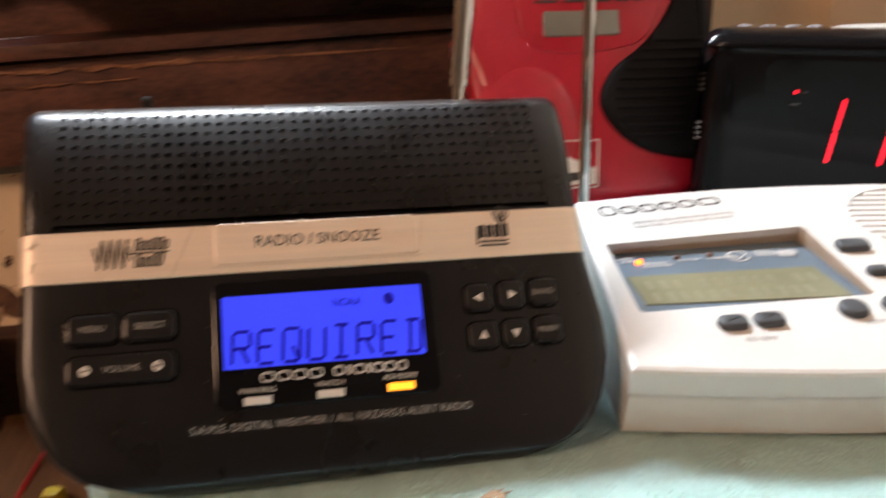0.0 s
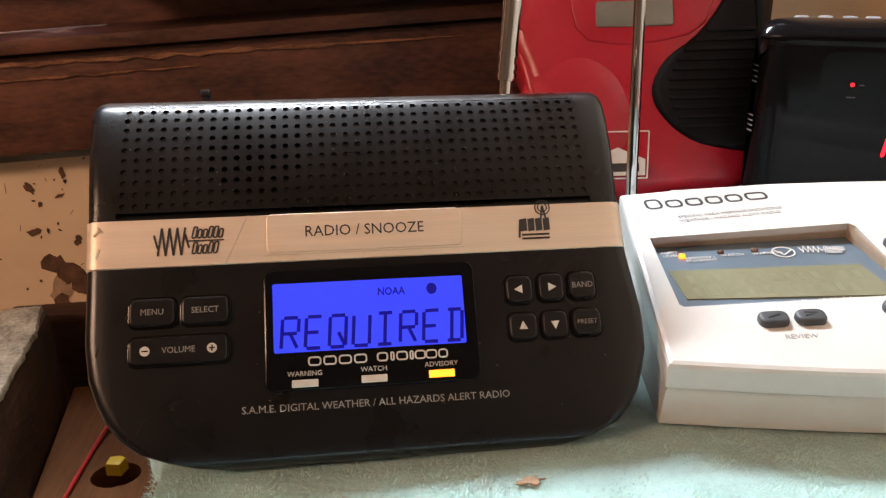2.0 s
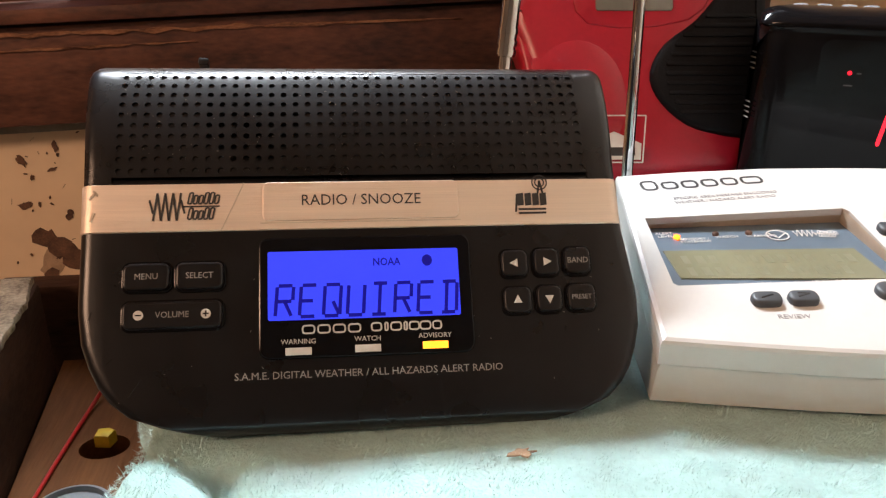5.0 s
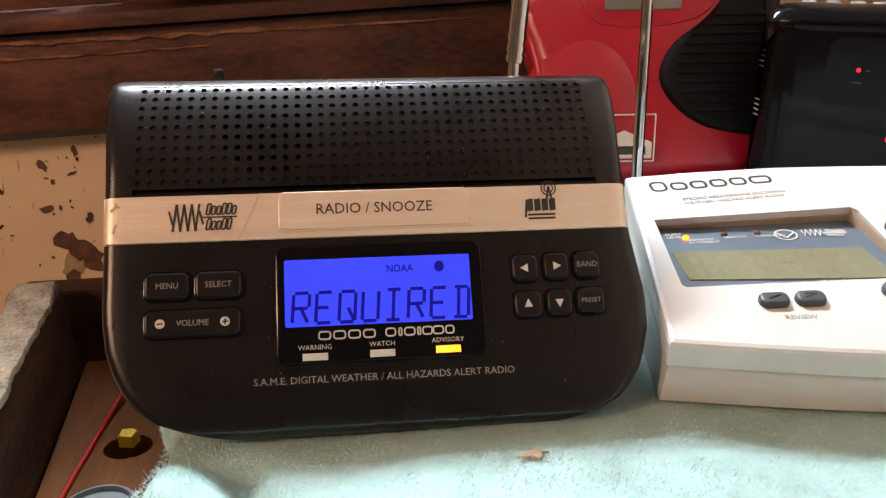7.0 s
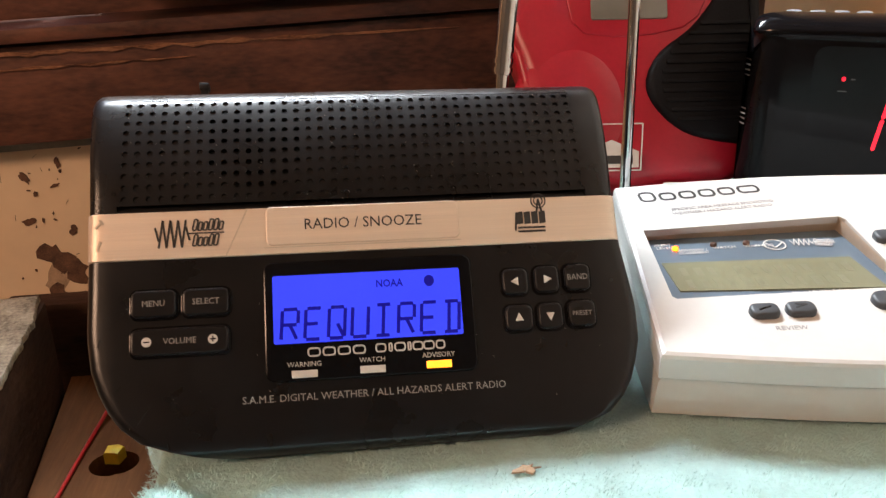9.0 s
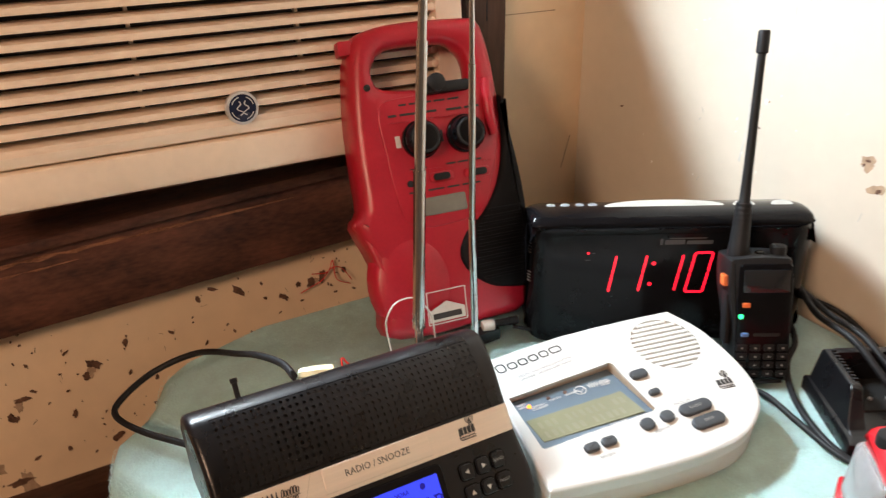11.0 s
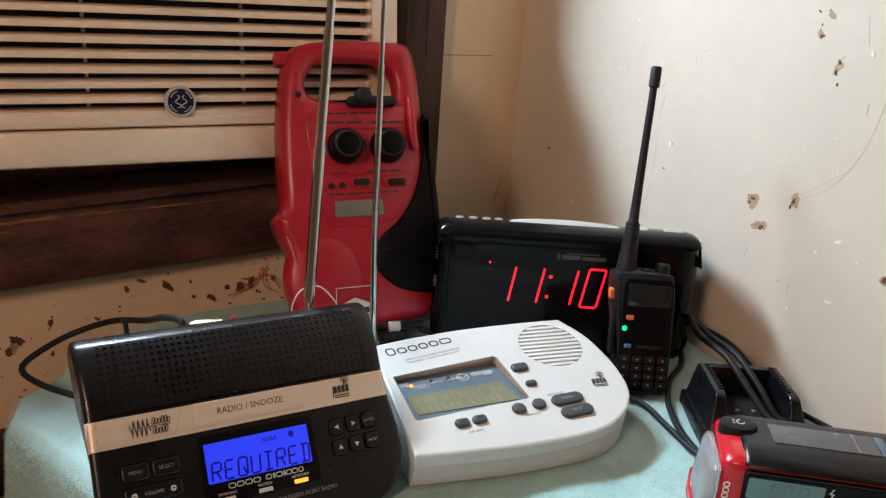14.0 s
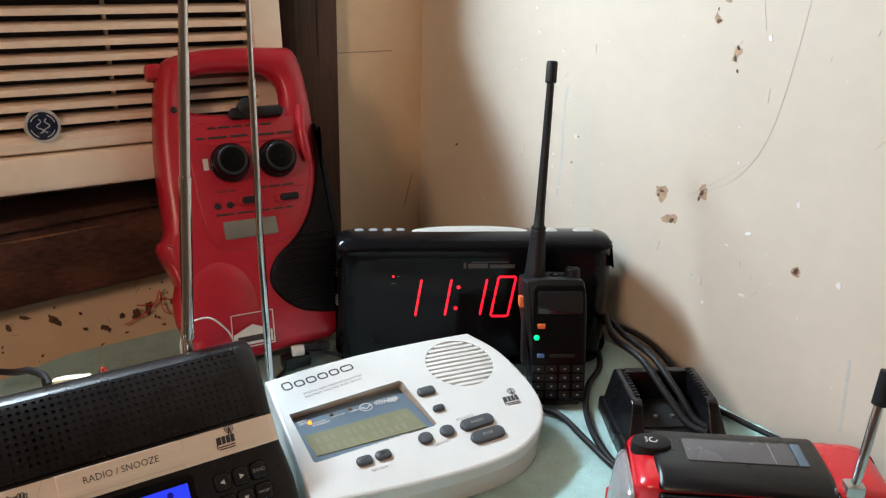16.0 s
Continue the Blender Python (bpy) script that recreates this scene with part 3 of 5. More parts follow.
def towel_height(x, y):
    n = noise.noise((x * 14, y * 14, 0.3)) * 0.0030 + noise.noise((x * 40, y * 40, 2.0)) * 0.0014
    f = 0.012 * math.exp(-(((x - 0.005) / 0.03) ** 2 + ((y - 0.31) / 0.03) ** 2)) + 0.006 * math.exp(-(((x - 0.10) / 0.03) ** 2 + ((y - 0.285) / 0.025) ** 2))
    under = 1.0 if y < 0.33 else 0.25
    t = (y - 0.338) / -0.040
    cx = 0.034 + 0.020 * max(0, min(1.2, t))
    f -= 0.0085 * math.exp(-((x - cx) / 0.0075) ** 2) * math.exp(-((y - 0.325) / 0.024) ** 2)
    f += 0.003 * math.exp(-(((x - 0.030 - (0.31 - y) * 0.3) / 0.012) ** 2)) * (1 if y < 0.33 else 0)
    f += 0.0022 * math.sin((x - y * 0.5) * 75) * math.exp(-((y - 0.26) / 0.05) ** 2)
    return 0.0085 + n * under * (0.7 if x < 0.35 else 0.4) + f * (1 if y < 0.34 else 0.2)


def drape(y, d):
    """The hanging edge: d is how far below the table's rim."""
    wav = 0.003 * math.sin(y * 90) + 0.003 * math.sin(y * 37 + 1)
    k = d / 0.075
    return (towel_left(y) - 0.0035 - 0.0085 * k ** 0.6 + wav * k, y, towel_height(towel_left(y), y) - 0.004 - d)


bm = bmesh.new()
NX, NY = 130, 150
grid = []
for j in range(NY + 1):
    y = -0.30 + (0.655 + 0.30) * j / NY
    xl = towel_left(y)
    row = []
    for k in range(1, 9):
        d = 0.075 * (9 - k) / 8
        row.append(bm.verts.new(drape(y, d)))
    for i in range(NX + 1):
        x = xl + (0.497 - xl) * i / NX
        z = towel_height(x, y)
        if i == 0:
            z -= 0.0015
        row.append(bm.verts.new((x, y, z)))
    grid.append(row)
for j in range(NY):
    for i in range(len(grid[0]) - 1):
        bm.faces.new((grid[j][i], grid[j][i + 1], grid[j + 1][i + 1], grid[j + 1][i]))
bmesh.ops.solidify(bm, geom=bm.faces[:], thickness=0.0035)
towel = solid("towel", bm, TOWEL, I4, "mint green fluffy terry towel spread over the table", "towel", smooth=180)
rs = np.random.RandomState(7)
vs, fs = [], []
for _ in range(330000):
    y = rs.uniform(0.225, 0.655)
    if y > 0.36 and rs.rand() < 0.85:
        continue
    x = rs.uniform(towel_left(y) - 0.001, 0.49)
    if x > 0.30 and rs.rand() < 0.5:
        continue
    c1 = noise.noise((x * 110, y * 110, 5.0))
    c2 = noise.noise((x * 110, y * 110, 9.0))
    z = towel_height(x, y) - 0.0005
    h, a, w = rs.uniform(0.0011, 0.0025) * (1 + 0.5 * c1), rs.uniform(0, 6.28), rs.uniform(0.00008, 0.00017)
    lx, ly = 0.0024 * c1 + rs.normal(0, 0.0004), -0.0009 + 0.0020 * c2 + rs.normal(0, 0.0004)
    i = len(vs)
    vs += [(x - w * math.cos(a), y - w * math.sin(a), z), (x + w * math.cos(a), y + w * math.sin(a), z), (x + lx, y + ly, z + h)]
    fs.append((i, i + 1, i + 2))
for _ in range(14000):
    y, d = rs.uniform(0.25, 0.655), rs.uniform(0, 0.075)
    x, _, z = drape(y, d)
    w = rs.uniform(0.00012, 0.00026)
    i = len(vs)
    vs += [(x, y - w, z), (x, y + w, z), (x - rs.uniform(.0005, .0018), y + rs.normal(0, .0012), z + rs.normal(0, .0015))]
    fs.append((i, i + 1, i + 2))
me = bpy.data.meshes.new("nap")
me.from_pydata(vs, [], fs)
me.materials.append(TOWEL)
pile = new("nap", me)
pile.parent = towel
tagged(pile, "fluffy towel pile", kind="stuff")

# ---- window air conditioner ----
AC_M = face_pose((0.110, 0.660, 0.195), (0.9998, 0, -0.02), (0.0198, 0.14, 0.99))
ac = thing("air_conditioner", AC_M, "aged cream window air conditioner with slatted front grille", "air conditioner")
U0, U1, V0, V1 = -0.176, 0.170, -0.012, 0.146
part("housing", box(-0.200, -0.046, -0.30, 0.190, 0.185, -0.045, 0.004), AC_WHITE, ac)
part("front_frame", holed(rrect(-0.204, -0.020, 0.196, 0.152, 0.006), [rrect(U0, V0, U1, V1, 0.003)], -0.045, 0.0, 0.004, 0.030, False), AC_CREAM, ac)
part("bottom_rail", prism(rrect(-0.212, -0.049, 0.199, -0.0215, 0.005), -0.05, 0.003, 0.004), AC_CREAM, ac)
# backing plate coloured as dark as the shaded gaps
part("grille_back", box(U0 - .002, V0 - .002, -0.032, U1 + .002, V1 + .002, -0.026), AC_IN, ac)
pitch = (V1 - V0) / 14
slat_me = None
for i in range(14):
    v = V0 + pitch * i
    if slat_me is None:
        bm = bmesh.new()
        pr = [(0.0, 0.0), (0.0046, -0.0004), (0.0056, -0.004), (0.0079, -0.018), (0.0064, -0.018), (0.0, -0.006)]
        a = [bm.verts.new((U0, y, z)) for y, z in pr]
        c = [bm.verts.new((U1, y, z)) for y, z in pr]
        ring_faces(bm, a, c)
        bm.faces.new(a)
        bm.faces.new(c)
        slat_me = finish(bm, "slat", AC_DUST, 30)
    ob = new("slat", slat_me)
    ob.parent = ac
    ob.location = (0, v, -0.001)
end_me = finish(lathe([(.0035, -.002), (.0035, .0004), (.0028, .0010), (.001, .0012)], 10), "slot_end", AC_CREAM, 40)
for i in range(14):
    for u in (U0 + .003, U1 - .003):
        ob = new("slot_end", end_me)
        ob.parent = ac
        ob.location = (u, V0 + pitch * i + .0026, -.0015)
rnd = random.Random(8)
bm = bmesh.new()
for i in range(46):
    x = -.205 + .40 * i / 46 + rnd.uniform(-.004, .004)
    prism([(x, -.0495), (x + rnd.uniform(.004, .011), -.0495), (x + rnd.uniform(.002, .009), -.0482 + rnd.uniform(0, .0018)), (x + .001, -.0484 + rnd.uniform(0, .001))], -.001, .0002, 0, bm)
tagged(part("grime", bm, WOOD_TRIM, ac, "brown grime along the lower edge", smooth=None), kind="stuff")
for u in (-0.066, 0.058):
    part("rib", box(u - .0012, V0, -0.024, u + .0012, V1, -0.0185), AC_DUST, ac)
badge = part("badge", lathe([(0.0125, 0.0), (0.0125, 0.0035), (0.0118, 0.0042), (0.0, 0.0042)][:3], 28), SILVER, ac, "round silver rimmed navy badge")
badge.location = (0, 0, -0.001)
b2 = part("badge_face", lathe([(0.0102, 0.0), (0.0102, 0.0006)], 28), NAVY, badge)
b2.location = (0, 0, 0.0042)
bm = bmesh.new()
for q in range(4):
    pts = [(.0085 * math.cos(t), .0085 * math.sin(t)) for t in np.linspace(q * 1.571 + .25, q * 1.571 + 1.15, 6)]
    for a, c in zip(pts, pts[1:]):
        bar(bm, *a, *c, 0.0007, 0.0048, 0.0051)
for cx, k in ((-.0024, 1), (.0028, -1)):
    pts = [(cx + (.0010 + .00022 * t) * math.sin(t * 1.15) * k, .0052 - .00125 * t) for t in np.linspace(0, 8.2, 18)]
    for a, c in zip(pts, pts[1:]):
        bar(bm, *a, *c, 0.0007, 0.0048, 0.0051)
part("swirl", bm, SILVER, badge, smooth=None)
# top, which slopes back: louvred outlet and control panel
slope = AC_M @ pose(0, 0.152, -0.002, -42, 0, 0)
outer = rrect(-0.204, 0.0, 0.194, 0.115, 0.006)
outlet = rrect(-0.194, 0.006, 0.066, 0.105, 0.004)
ob = part("top_panel", holed(outer, [outlet], -0.02, 0.0, 0.003, 0.014, False), AC_WHITE, ac)
ob.matrix_world = slope
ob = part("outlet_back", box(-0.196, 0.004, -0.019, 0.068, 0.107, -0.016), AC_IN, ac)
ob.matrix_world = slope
for v in (0.020, 0.036, 0.052, 0.068, 0.084):
    ob = part("louvre", box(-0.194, v, -0.008, 0.066, v + 0.0045, 0.0005, 0.001), AC_WHITE, ac)
    ob.matrix_world = slope
for k in range(14):
    u = -0.194 + 0.26 * (k + 0.5) / 14
    ob = part("vane", box(u - .0012, 0.006, -0.010, u + .0012, 0.105, -0.004), AC_CREAM, ac)
    ob.matrix_world = slope
dial = part("dial", lathe([(0.026, 0), (0.026, 0.002), (0.0235, 0.0025), (0.022, 0.012), (0.018, 0.014)], 32), AC_WHITE, ac, "ivory control dial with blue ring")
dial.matrix_world = slope @ pose(0.138, 0.050, 0.0)
ring = part("ring", lathe([(0.0275, 0.0), (0.0275, 0.0006), (0.0262, 0.0006)], 32), BLUE_KEY, dial)
for b_ in (dict(rows=[(.120, .012, .134, .014), (.124, .008, .132, .010), (.150, .012, .160, .0135)]),):
    ob = bars("small_print", b_["rows"], PRINT_GREY, ac, 0.0001)
    ob.matrix_world = slope
ob = part("slide_switch", box(0.092, 0.022, 0, 0.112, 0.026, 0.003, 0.001), AC_CREAM, ac)
ob.matrix_world = slope


# ---- red lantern radio ----
K_M = face_pose((0.245, 0.583, 0.120), (0.9928, -0.12, 0), (0.0504, 0.4173, 0.9074))
K = thing("lantern_radio", K_M, "large red plastic lantern radio leaning back on the window", "radio")
mm = 0.001
out = [(-58, 126), (-44, 137), (-12, 141), (32, 140), (50, 136), (56, 112), (57, 71), (56, 40), (55.5, 0), (54, -50), (50, -96), (14, -101), (-30, -104), (-68, -98), (-67, -70), (-68.5, -40), (-79, -10), (-71, 2), (-70, 35), (-67, 78)]
out = smooth_loop([(x * mm, y * mm) for x, y in out], 3)
hole = smooth_loop([(x * mm, y * mm) for x, y in ((-43, 108), (-31, 120), (0, 121), (20, 119), (31, 108), (31, 90), (26, 86), (-10, 88), (-36, 91), (-43, 97))], 3)
bm = bmesh.new()
loops = []
for d, z in ((0.006, -0.038), (0.0, -0.032), (0.0, -0.012), (0.0012, -0.006), (0.004, -0.002), (0.009, 0.0)):
    loops.append([bm.verts.new((x, y, z)) for x, y in inset(out, d)])
for a, c in zip(loops, loops[1:]):
    ring_faces(bm, a, c)
hl = []
for d, z in ((-0.013, -0.038), (-0.006, -0.028), (0.0, -0.010), (-0.0025, -0.003), (-0.006, 0.0)):
    hl.append([bm.verts.new((x, y, z)) for x, y in inset(hole, d)])
for a, c in zip(hl, hl[1:]):
    ring_faces(bm, a, c)
for a, c in ((loops[0], hl[0]), (loops[-1], hl[-1])):
    es = [bm.edges.get((l[i], l[(i + 1) % len(l)])) for l in (a, c) for i in range(len(l))]
    bmesh.ops.triangle_fill(bm, use_beauty=True, edges=es, normal=(0, 0, 1))
part("body", bm, RED, K, smooth=50)
# raised control field
part("control_field", prism(smooth_loop([(x * mm, y * mm) for x, y in ((-46, 76), (-20, 82), (20, 82), (44, 76), (46, 40), (36, 8), (20, -16), (-34, -18), (-44, 10), (-46, 40))], 3), -0.001, 0.0009, 0.0009), RED, K, "red raised control field", smooth=50)
# lamp bulge and flared collar on the side
bm = lathe([(0.034, -0.02), (0.033, 0.0), (0.029, 0.0025), (0.018, 0.0048), (0.006, 0.0056), (0.001, 0.0057)], 28, None, pose(-0.040, -0.060, -0.003) @ Matrix.Diagonal((1.0, 1.25, 1, 1)))
part("lamp_bulge", bm, RED, K, smooth=60)
bm = bmesh.new()
for k, (o, r) in enumerate(((0, .004), (.007, .0032), (.0125, .0026))):
    tube(smooth_line([(-.0765 + o, -0.008, -0.012), (-.0705 + o, -.020, -.007), (-.0645 + o, -.045, -.004), (-.0620 + o, -.075, -.004), (-.062 + o, -.097, -.008)], 6), r, 8, bm)
part("collar", bm, RED, K, smooth=60)
part("corner_lug", box(-.067, .119, -.02, -.054, .131, -.006, .003), RED, K)
for u, v, s in ((0.046, 0.066, -1),):
    part("side_rib", tube(smooth_line([(u, v + .022, .0), (u + .003 * s, v, .003), (u + .001 * s, v - .022, .0)], 5), .0045, 8), RED, K, smooth=60)
for u, v in ((-0.0175, 0.048), (0.0195, 0.0475)):
    kn = part("knob", lathe([(0.0150, 0.0), (0.0150, 0.004), (0.0138, 0.0045), (0.0134, 0.012), (0.0118, 0.0145), (0.0085, 0.0150), (0.001, 0.0148)], 30), BLACK_GLOSS, K, "black ribbed tuning knob")
    kn.location = (u, v, 0.0010)
    part("grip_ring", lathe([(.0118, .0143), (.0104, .0153), (.0090, .0148)], 24), BLACK_RUB, kn)
bars("small_label", [(-.0375, .0440, -.0335, .0530)], PRINT_LIGHT, K, .00142, "small white sticker by the knob")
part("antenna_clip", prism(rrect(-.012, .081, .030, .0895, .003), 0.0, .008, .002), BLACK_RUB, K)
part("clip_button", lathe([(.007, 0), (.007, .008), (.004, .0095)], 16, None, pose(.001, .089, .003)), BLACK_RUB, K)
for u, v, w in ((-.006, .0175, .010), (.0245, .0165, .011)):
    sw = part("slide_switch", prism(rrect(u - w, v - .0038, u + w, v + .0038, .0035), .002, .0036, .0008), RED, K)
    part("switch_slot", prism(rrect(u - w * .7, v - .0028, u + w * .7, v + .0028, .0025), .0036, .0050, .0008), BLACK_RUB, sw)
for u, v in ((-.0225, .0155), (-.032, .0155), (-.0525, .092)):
    part("jack", lathe([(.0026, 0), (.0026, .0012), (.0012, .0014)], 14, None, pose(u, v, .0022)), BLACK_DEEP, K)
part("lcd", prism(rrect(-.030, -.0110, .0115, .0030, .0015), .0008, .0022, .0005), LCD_GREY, K, "blank grey display")
bars("small_print", dashes(-.040, .0, .0685, .0018, 3, 1) + dashes(.008, .036, .0680, .0018, 2, 2) + dashes(-.03, .02, .076, .0015, 5, 3) + dashes(-.030, -.016, .026, .0016, 2, 4) + dashes(.0, .03, .0265, .0014, 3, 5) + dashes(-.034, .026, .0085, .0014, 5, 6) + [(-.0005, .044, .0015, .053)], PRINT_DARK, K, 0.00142)
bm = bmesh.new()
bar(bm, -.030, .0255, .038, .0245, .0008, .0013, .0019)
bar(bm, -.040, .0635, .040, .0635, .0008, .0013, .0019)
part("field_line", bm, RED, K, smooth=None)
spk = smooth_loop([(x * mm, y * mm) for x, y in ((55.5, 74), (59, 40), (61.5, -2), (59.5, -50), (56, -78), (30, -77), (14, -70), (2, -57), (-1, -44), (7, -29), (24, -16), (38, 2), (47, 24), (53, 50))], 3)
sp = part("speaker_grille", prism(spk, -0.036, 0.0045, 0.004), BLACK_FOAM, K, "black ribbed speaker cover", smooth=50)
bm = bmesh.new()
for i in range(11):
    v = -0.068 + 0.0052 * i
    a0 = float(np.interp(v, [-.075, -.057, -.044, -.029, -.016], [.014, .004, .002, .009, .024]))
    box(a0 + .004, v, .004, .055, v + .0022, .0056, .0006, bm)
part("ridge", bm, BLACK_FOAM, sp)
bm = bmesh.new()
for a in ((-.0365, -.069, -.0045, -.069), (-.0045, -.069, -.0065, -.094), (-.0365, -.069, -.0385, -.094), (-.0385, -.094, -.0065, -.094)):
    bar(bm, *a, .0007, .0058, .0061)
prism([(-.0375, -.0925), (-.0075, -.0925), (-.007, -.084), (-.0215, -.0775), (-.0368, -.084)], .0056, .0060, 0, bm)
card = part("label_sticker", bm, PRINT_LIGHT, K, "white line emblem on red", smooth=None)
bars("emblem_bar", [(-.0340, -.0905, -.0105, -.0860)], PRINT_DARK, card, .0061)


# ---- clock radio ----
E_M = face_pose((0.314, 0.497, 0.090), (0.8719, -0.4897, 0), (0, 0, 1))
E = thing("clock_radio", E_M, "glossy black digital alarm clock radio with red digits", "clock radio")


def end_loft(profile, u0, u1, ends, shrink=1.0, extra=()):
    """A closed outline (v, n) pushed along u; the ends draw in by rows of (distance, inset)."""
    bm = bmesh.new()
    cols = [(u0 + d, e) for d, e in ends] + [(u, 0) for u in extra] + [(u1 - d, e) for d, e in reversed(ends)]
    loops = []
    for u, e in cols:
        p = inset(profile, e) if e else profile
        loops.append([bm.verts.new((u, v, n)) for v, n in p])
    for a, c in zip(loops, loops[1:]):
        ring_faces(bm, a, c)
    bm.faces.new(loops[0])
    bm.faces.new(loops[-1])
    return bm


ENDS = [(0, .016), (.0008, .0122), (.003, .0078), (.006, .0043), (.010, .0017), (.0145, .0004), (.019, 0)]
prof = smooth_loop([(-.080, -.006), (-.074, -.001), (-.040, 0.0), (.005, 0.0), (.017, -.001), (.0195, -.004), (.0155, -.040), (.008, -.066), (.000, -.076), (-.06, -.078), (-.078, -.076), (-.080, -.066), (-.080, -.03)], 3)
part("case", end_loft(prof, -.045, .172, ENDS), BLACK_GLOSS, E, smooth=60)
top = smooth_loop([(.0185, -.003), (.0235, -.0045), (.0275, -.012), (.0270, -.028), (.0200, -.050), (.0120, -.064), (.0060, -.066), (.0100, -.040), (.0150, -.015)], 3)
part("top_cover", end_loft(top, -.043, .170, [(0, .0042), (.0008, .0030), (.003, .0016), (.007, .0006), (.013, 0)]), BLACK_GLOSS, E, smooth=60)
part("display_window", prism(rrect(-.014, -.072, .150, .0150, .006), -.001, .0002), BLACK_GLOSS, E, "tinted display window", smooth=15)
SWAP = Matrix.Translation((0, .0262, -.024)) @ pose(0, 0, 0, 10, 0, 0) @ Matrix(((1, 0, 0, 0), (0, 0, 1, 0), (0, 1, 0, 0), (0, 0, 0, 1)))
ob = part("snooze_bar", prism(smooth_loop(circle(.060, 0, .046, 16, .0085), 2), -.002, .0018, .0010), SNOOZE, E, "silver grey oval snooze bar")
ob.data.transform(SWAP)
for u in (.121, .150):
    ob = part("top_button", prism(circle(u, 0, .0085, 20, .0055), -.002, .0020, .001), SNOOZE, E, "silver grey round button")
    ob.data.transform(SWAP)
for u in (-.026, -.015, -.004, .006):
    ob = part("small_button", prism(circle(u, -.004, .0036, 14, .0024), -.002, .0008, .0005), GREY_METAL, E, "small grey button")
    ob.data.transform(SWAP)
bm = bmesh.new()
for i in range(8):
    v = .006 - .0026 * i - (.014 if i > 3 else 0)
    w = .0006 * (i % 3)
    f = [bm.verts.new(p) for p in ((-.0449, v, -.0095 + w), (-.0424, v, -.0048), (-.0424, v + .0007, -.0048), (-.0449, v + .0007, -.0095 + w))]
    bm.faces.new(f)
tagged(part("side_print", bm, PRINT_GREY, E, "grey print on the end", smooth=None), kind="stuff")


def segment(bm, a, c, w):
    a, c = Vector(a), Vector(c)
    d = (c - a).normalized()
    s = Vector((-d.y, d.x)) * w / 2
    prism([tuple(a), tuple(a + d * w * .5 + s), tuple(c - d * w * .5 + s), tuple(c), tuple(c - d * w * .5 - s), tuple(a + d * w * .5 - s)], .0002, .0007, 0, bm)


def digit(u, v0, v1, w, which, name):
    """A slanted seven-segment figure; u is its foot's left end."""
    sl = 0.15
    h = v1 - v0

    def q(x, y):
        return (u + x * w + sl * h * y, v0 + h * y)
    segs = {"a": ((0, 1), (1, 1)), "b": ((1, 1), (1, .5)), "c": ((1, .5), (1, 0)), "d": ((0, 0), (1, 0)), "e": ((0, 0), (0, .5)), "f": ((0, .5), (0, 1))}
    for k in which:
        bm = bmesh.new()
        a, c = segs[k]
        segment(bm, q(*a), q(*c), .0017)
        part(name, bm, LED_RED, E, "lit red figure stroke", smooth=None)


digit(.0065, -.0335, -.0025, .0105, "bc", "digit_segment")
digit(.0295, -.0335, -.0025, .0105, "bc", "digit_segment")
digit(.0570, -.0335, -.0025, .0105, "bc", "digit_segment")
digit(.0760, -.0345, -.0010, .0135, "abcdef", "digit_segment")
for u, v in ((.0502, -.0095), (.0484, -.0272)):
    part("colon_dot", prism(circle(u, v, .0015, 10), .0002, .0007), LED_RED, E, smooth=None)
part("indicator", prism(circle(0.0, 0.0, .0010, 10), .0002, .0007), LED_RED, E, smooth=None)
bars("small_print", [(-.002, -.0062, .002, -.0056), (.003, -.0004, .005, .0002)] + [(.0535, .0060, .0555, .0110), (.057, .0062, .072, .0100), (.0735, .0062, .093, .0092), (.060, .0108, .088, .0116)], PRINT_DIM, E, .0002)

# ---- handheld transceiver ----
H_M = face_pose((0.382, 0.405, 0.061), (0.8601, -0.5101, 0), (0.1273, 0.2146, 0.9684))
H = thing("handheld_transceiver", H_M, "black handheld two-way radio with stub antenna and keypad", "two-way radio")
bo = smooth_loop([(x * mm, y * mm) for x, y in ((-10, 38), (-7, 42), (8, 43.5), (28, 43), (34, 40), (36.5, 22), (36.8, -12), (36.5, -46), (34, -50), (16, -51.5), (2, -51.5), (-1.5, -48), (-4.5, -12), (-9.5, 18))], 3)
part("body", prism(bo, -.034, .0, .003, low=.003), BLACK_RUB, H, smooth=25)
part("face_plate", prism(rrect(-.0035, -.048, .0345, .0385, .004), -.0005, .0012, .0008), BLACK_GLOSS, H)
part("screen", prism(rrect(-.0005, .0175, .0325, .0345, .0015), .001, .0020, .0005), LCD_DARK, H, "dark grey display")
part("lower_label", prism(rrect(.002, -.0505, .032, -.0482, .001), .0, .0014, .0004), BLACK_RUB, H)
for u, v, w, h, m_ in ((.0025, .0085, .0055, .0035, ORANGE_KEY), (.0025, -.0135, .0052, .003, BLUE_KEY)):
    part("function_key", prism(rrect(u - w / 2, v - h / 2, u + w / 2, v + h / 2, .0006), .001, .0026, .0005), m_, H)
part("speaker_slot", prism(rrect(.009, -.0150, .028, -.0125, .001), .001, .0016, .0003), BLACK_DEEP, H)
part("status_light", prism(circle(-.0008, 0.0, .0019, 12), .001, .0020, .0004), LED_GREEN, H, "glowing green status light", smooth=None)
part("side_key", box(-.0128, .0210, -.014, -.0085, .0290, -.004, .001), ORANGE_KEY, H, "orange side key")
part("side_grip", box(-.0100, -.022, -.016, -.0065, .016, -.004, .001), BLACK_RUB, H)
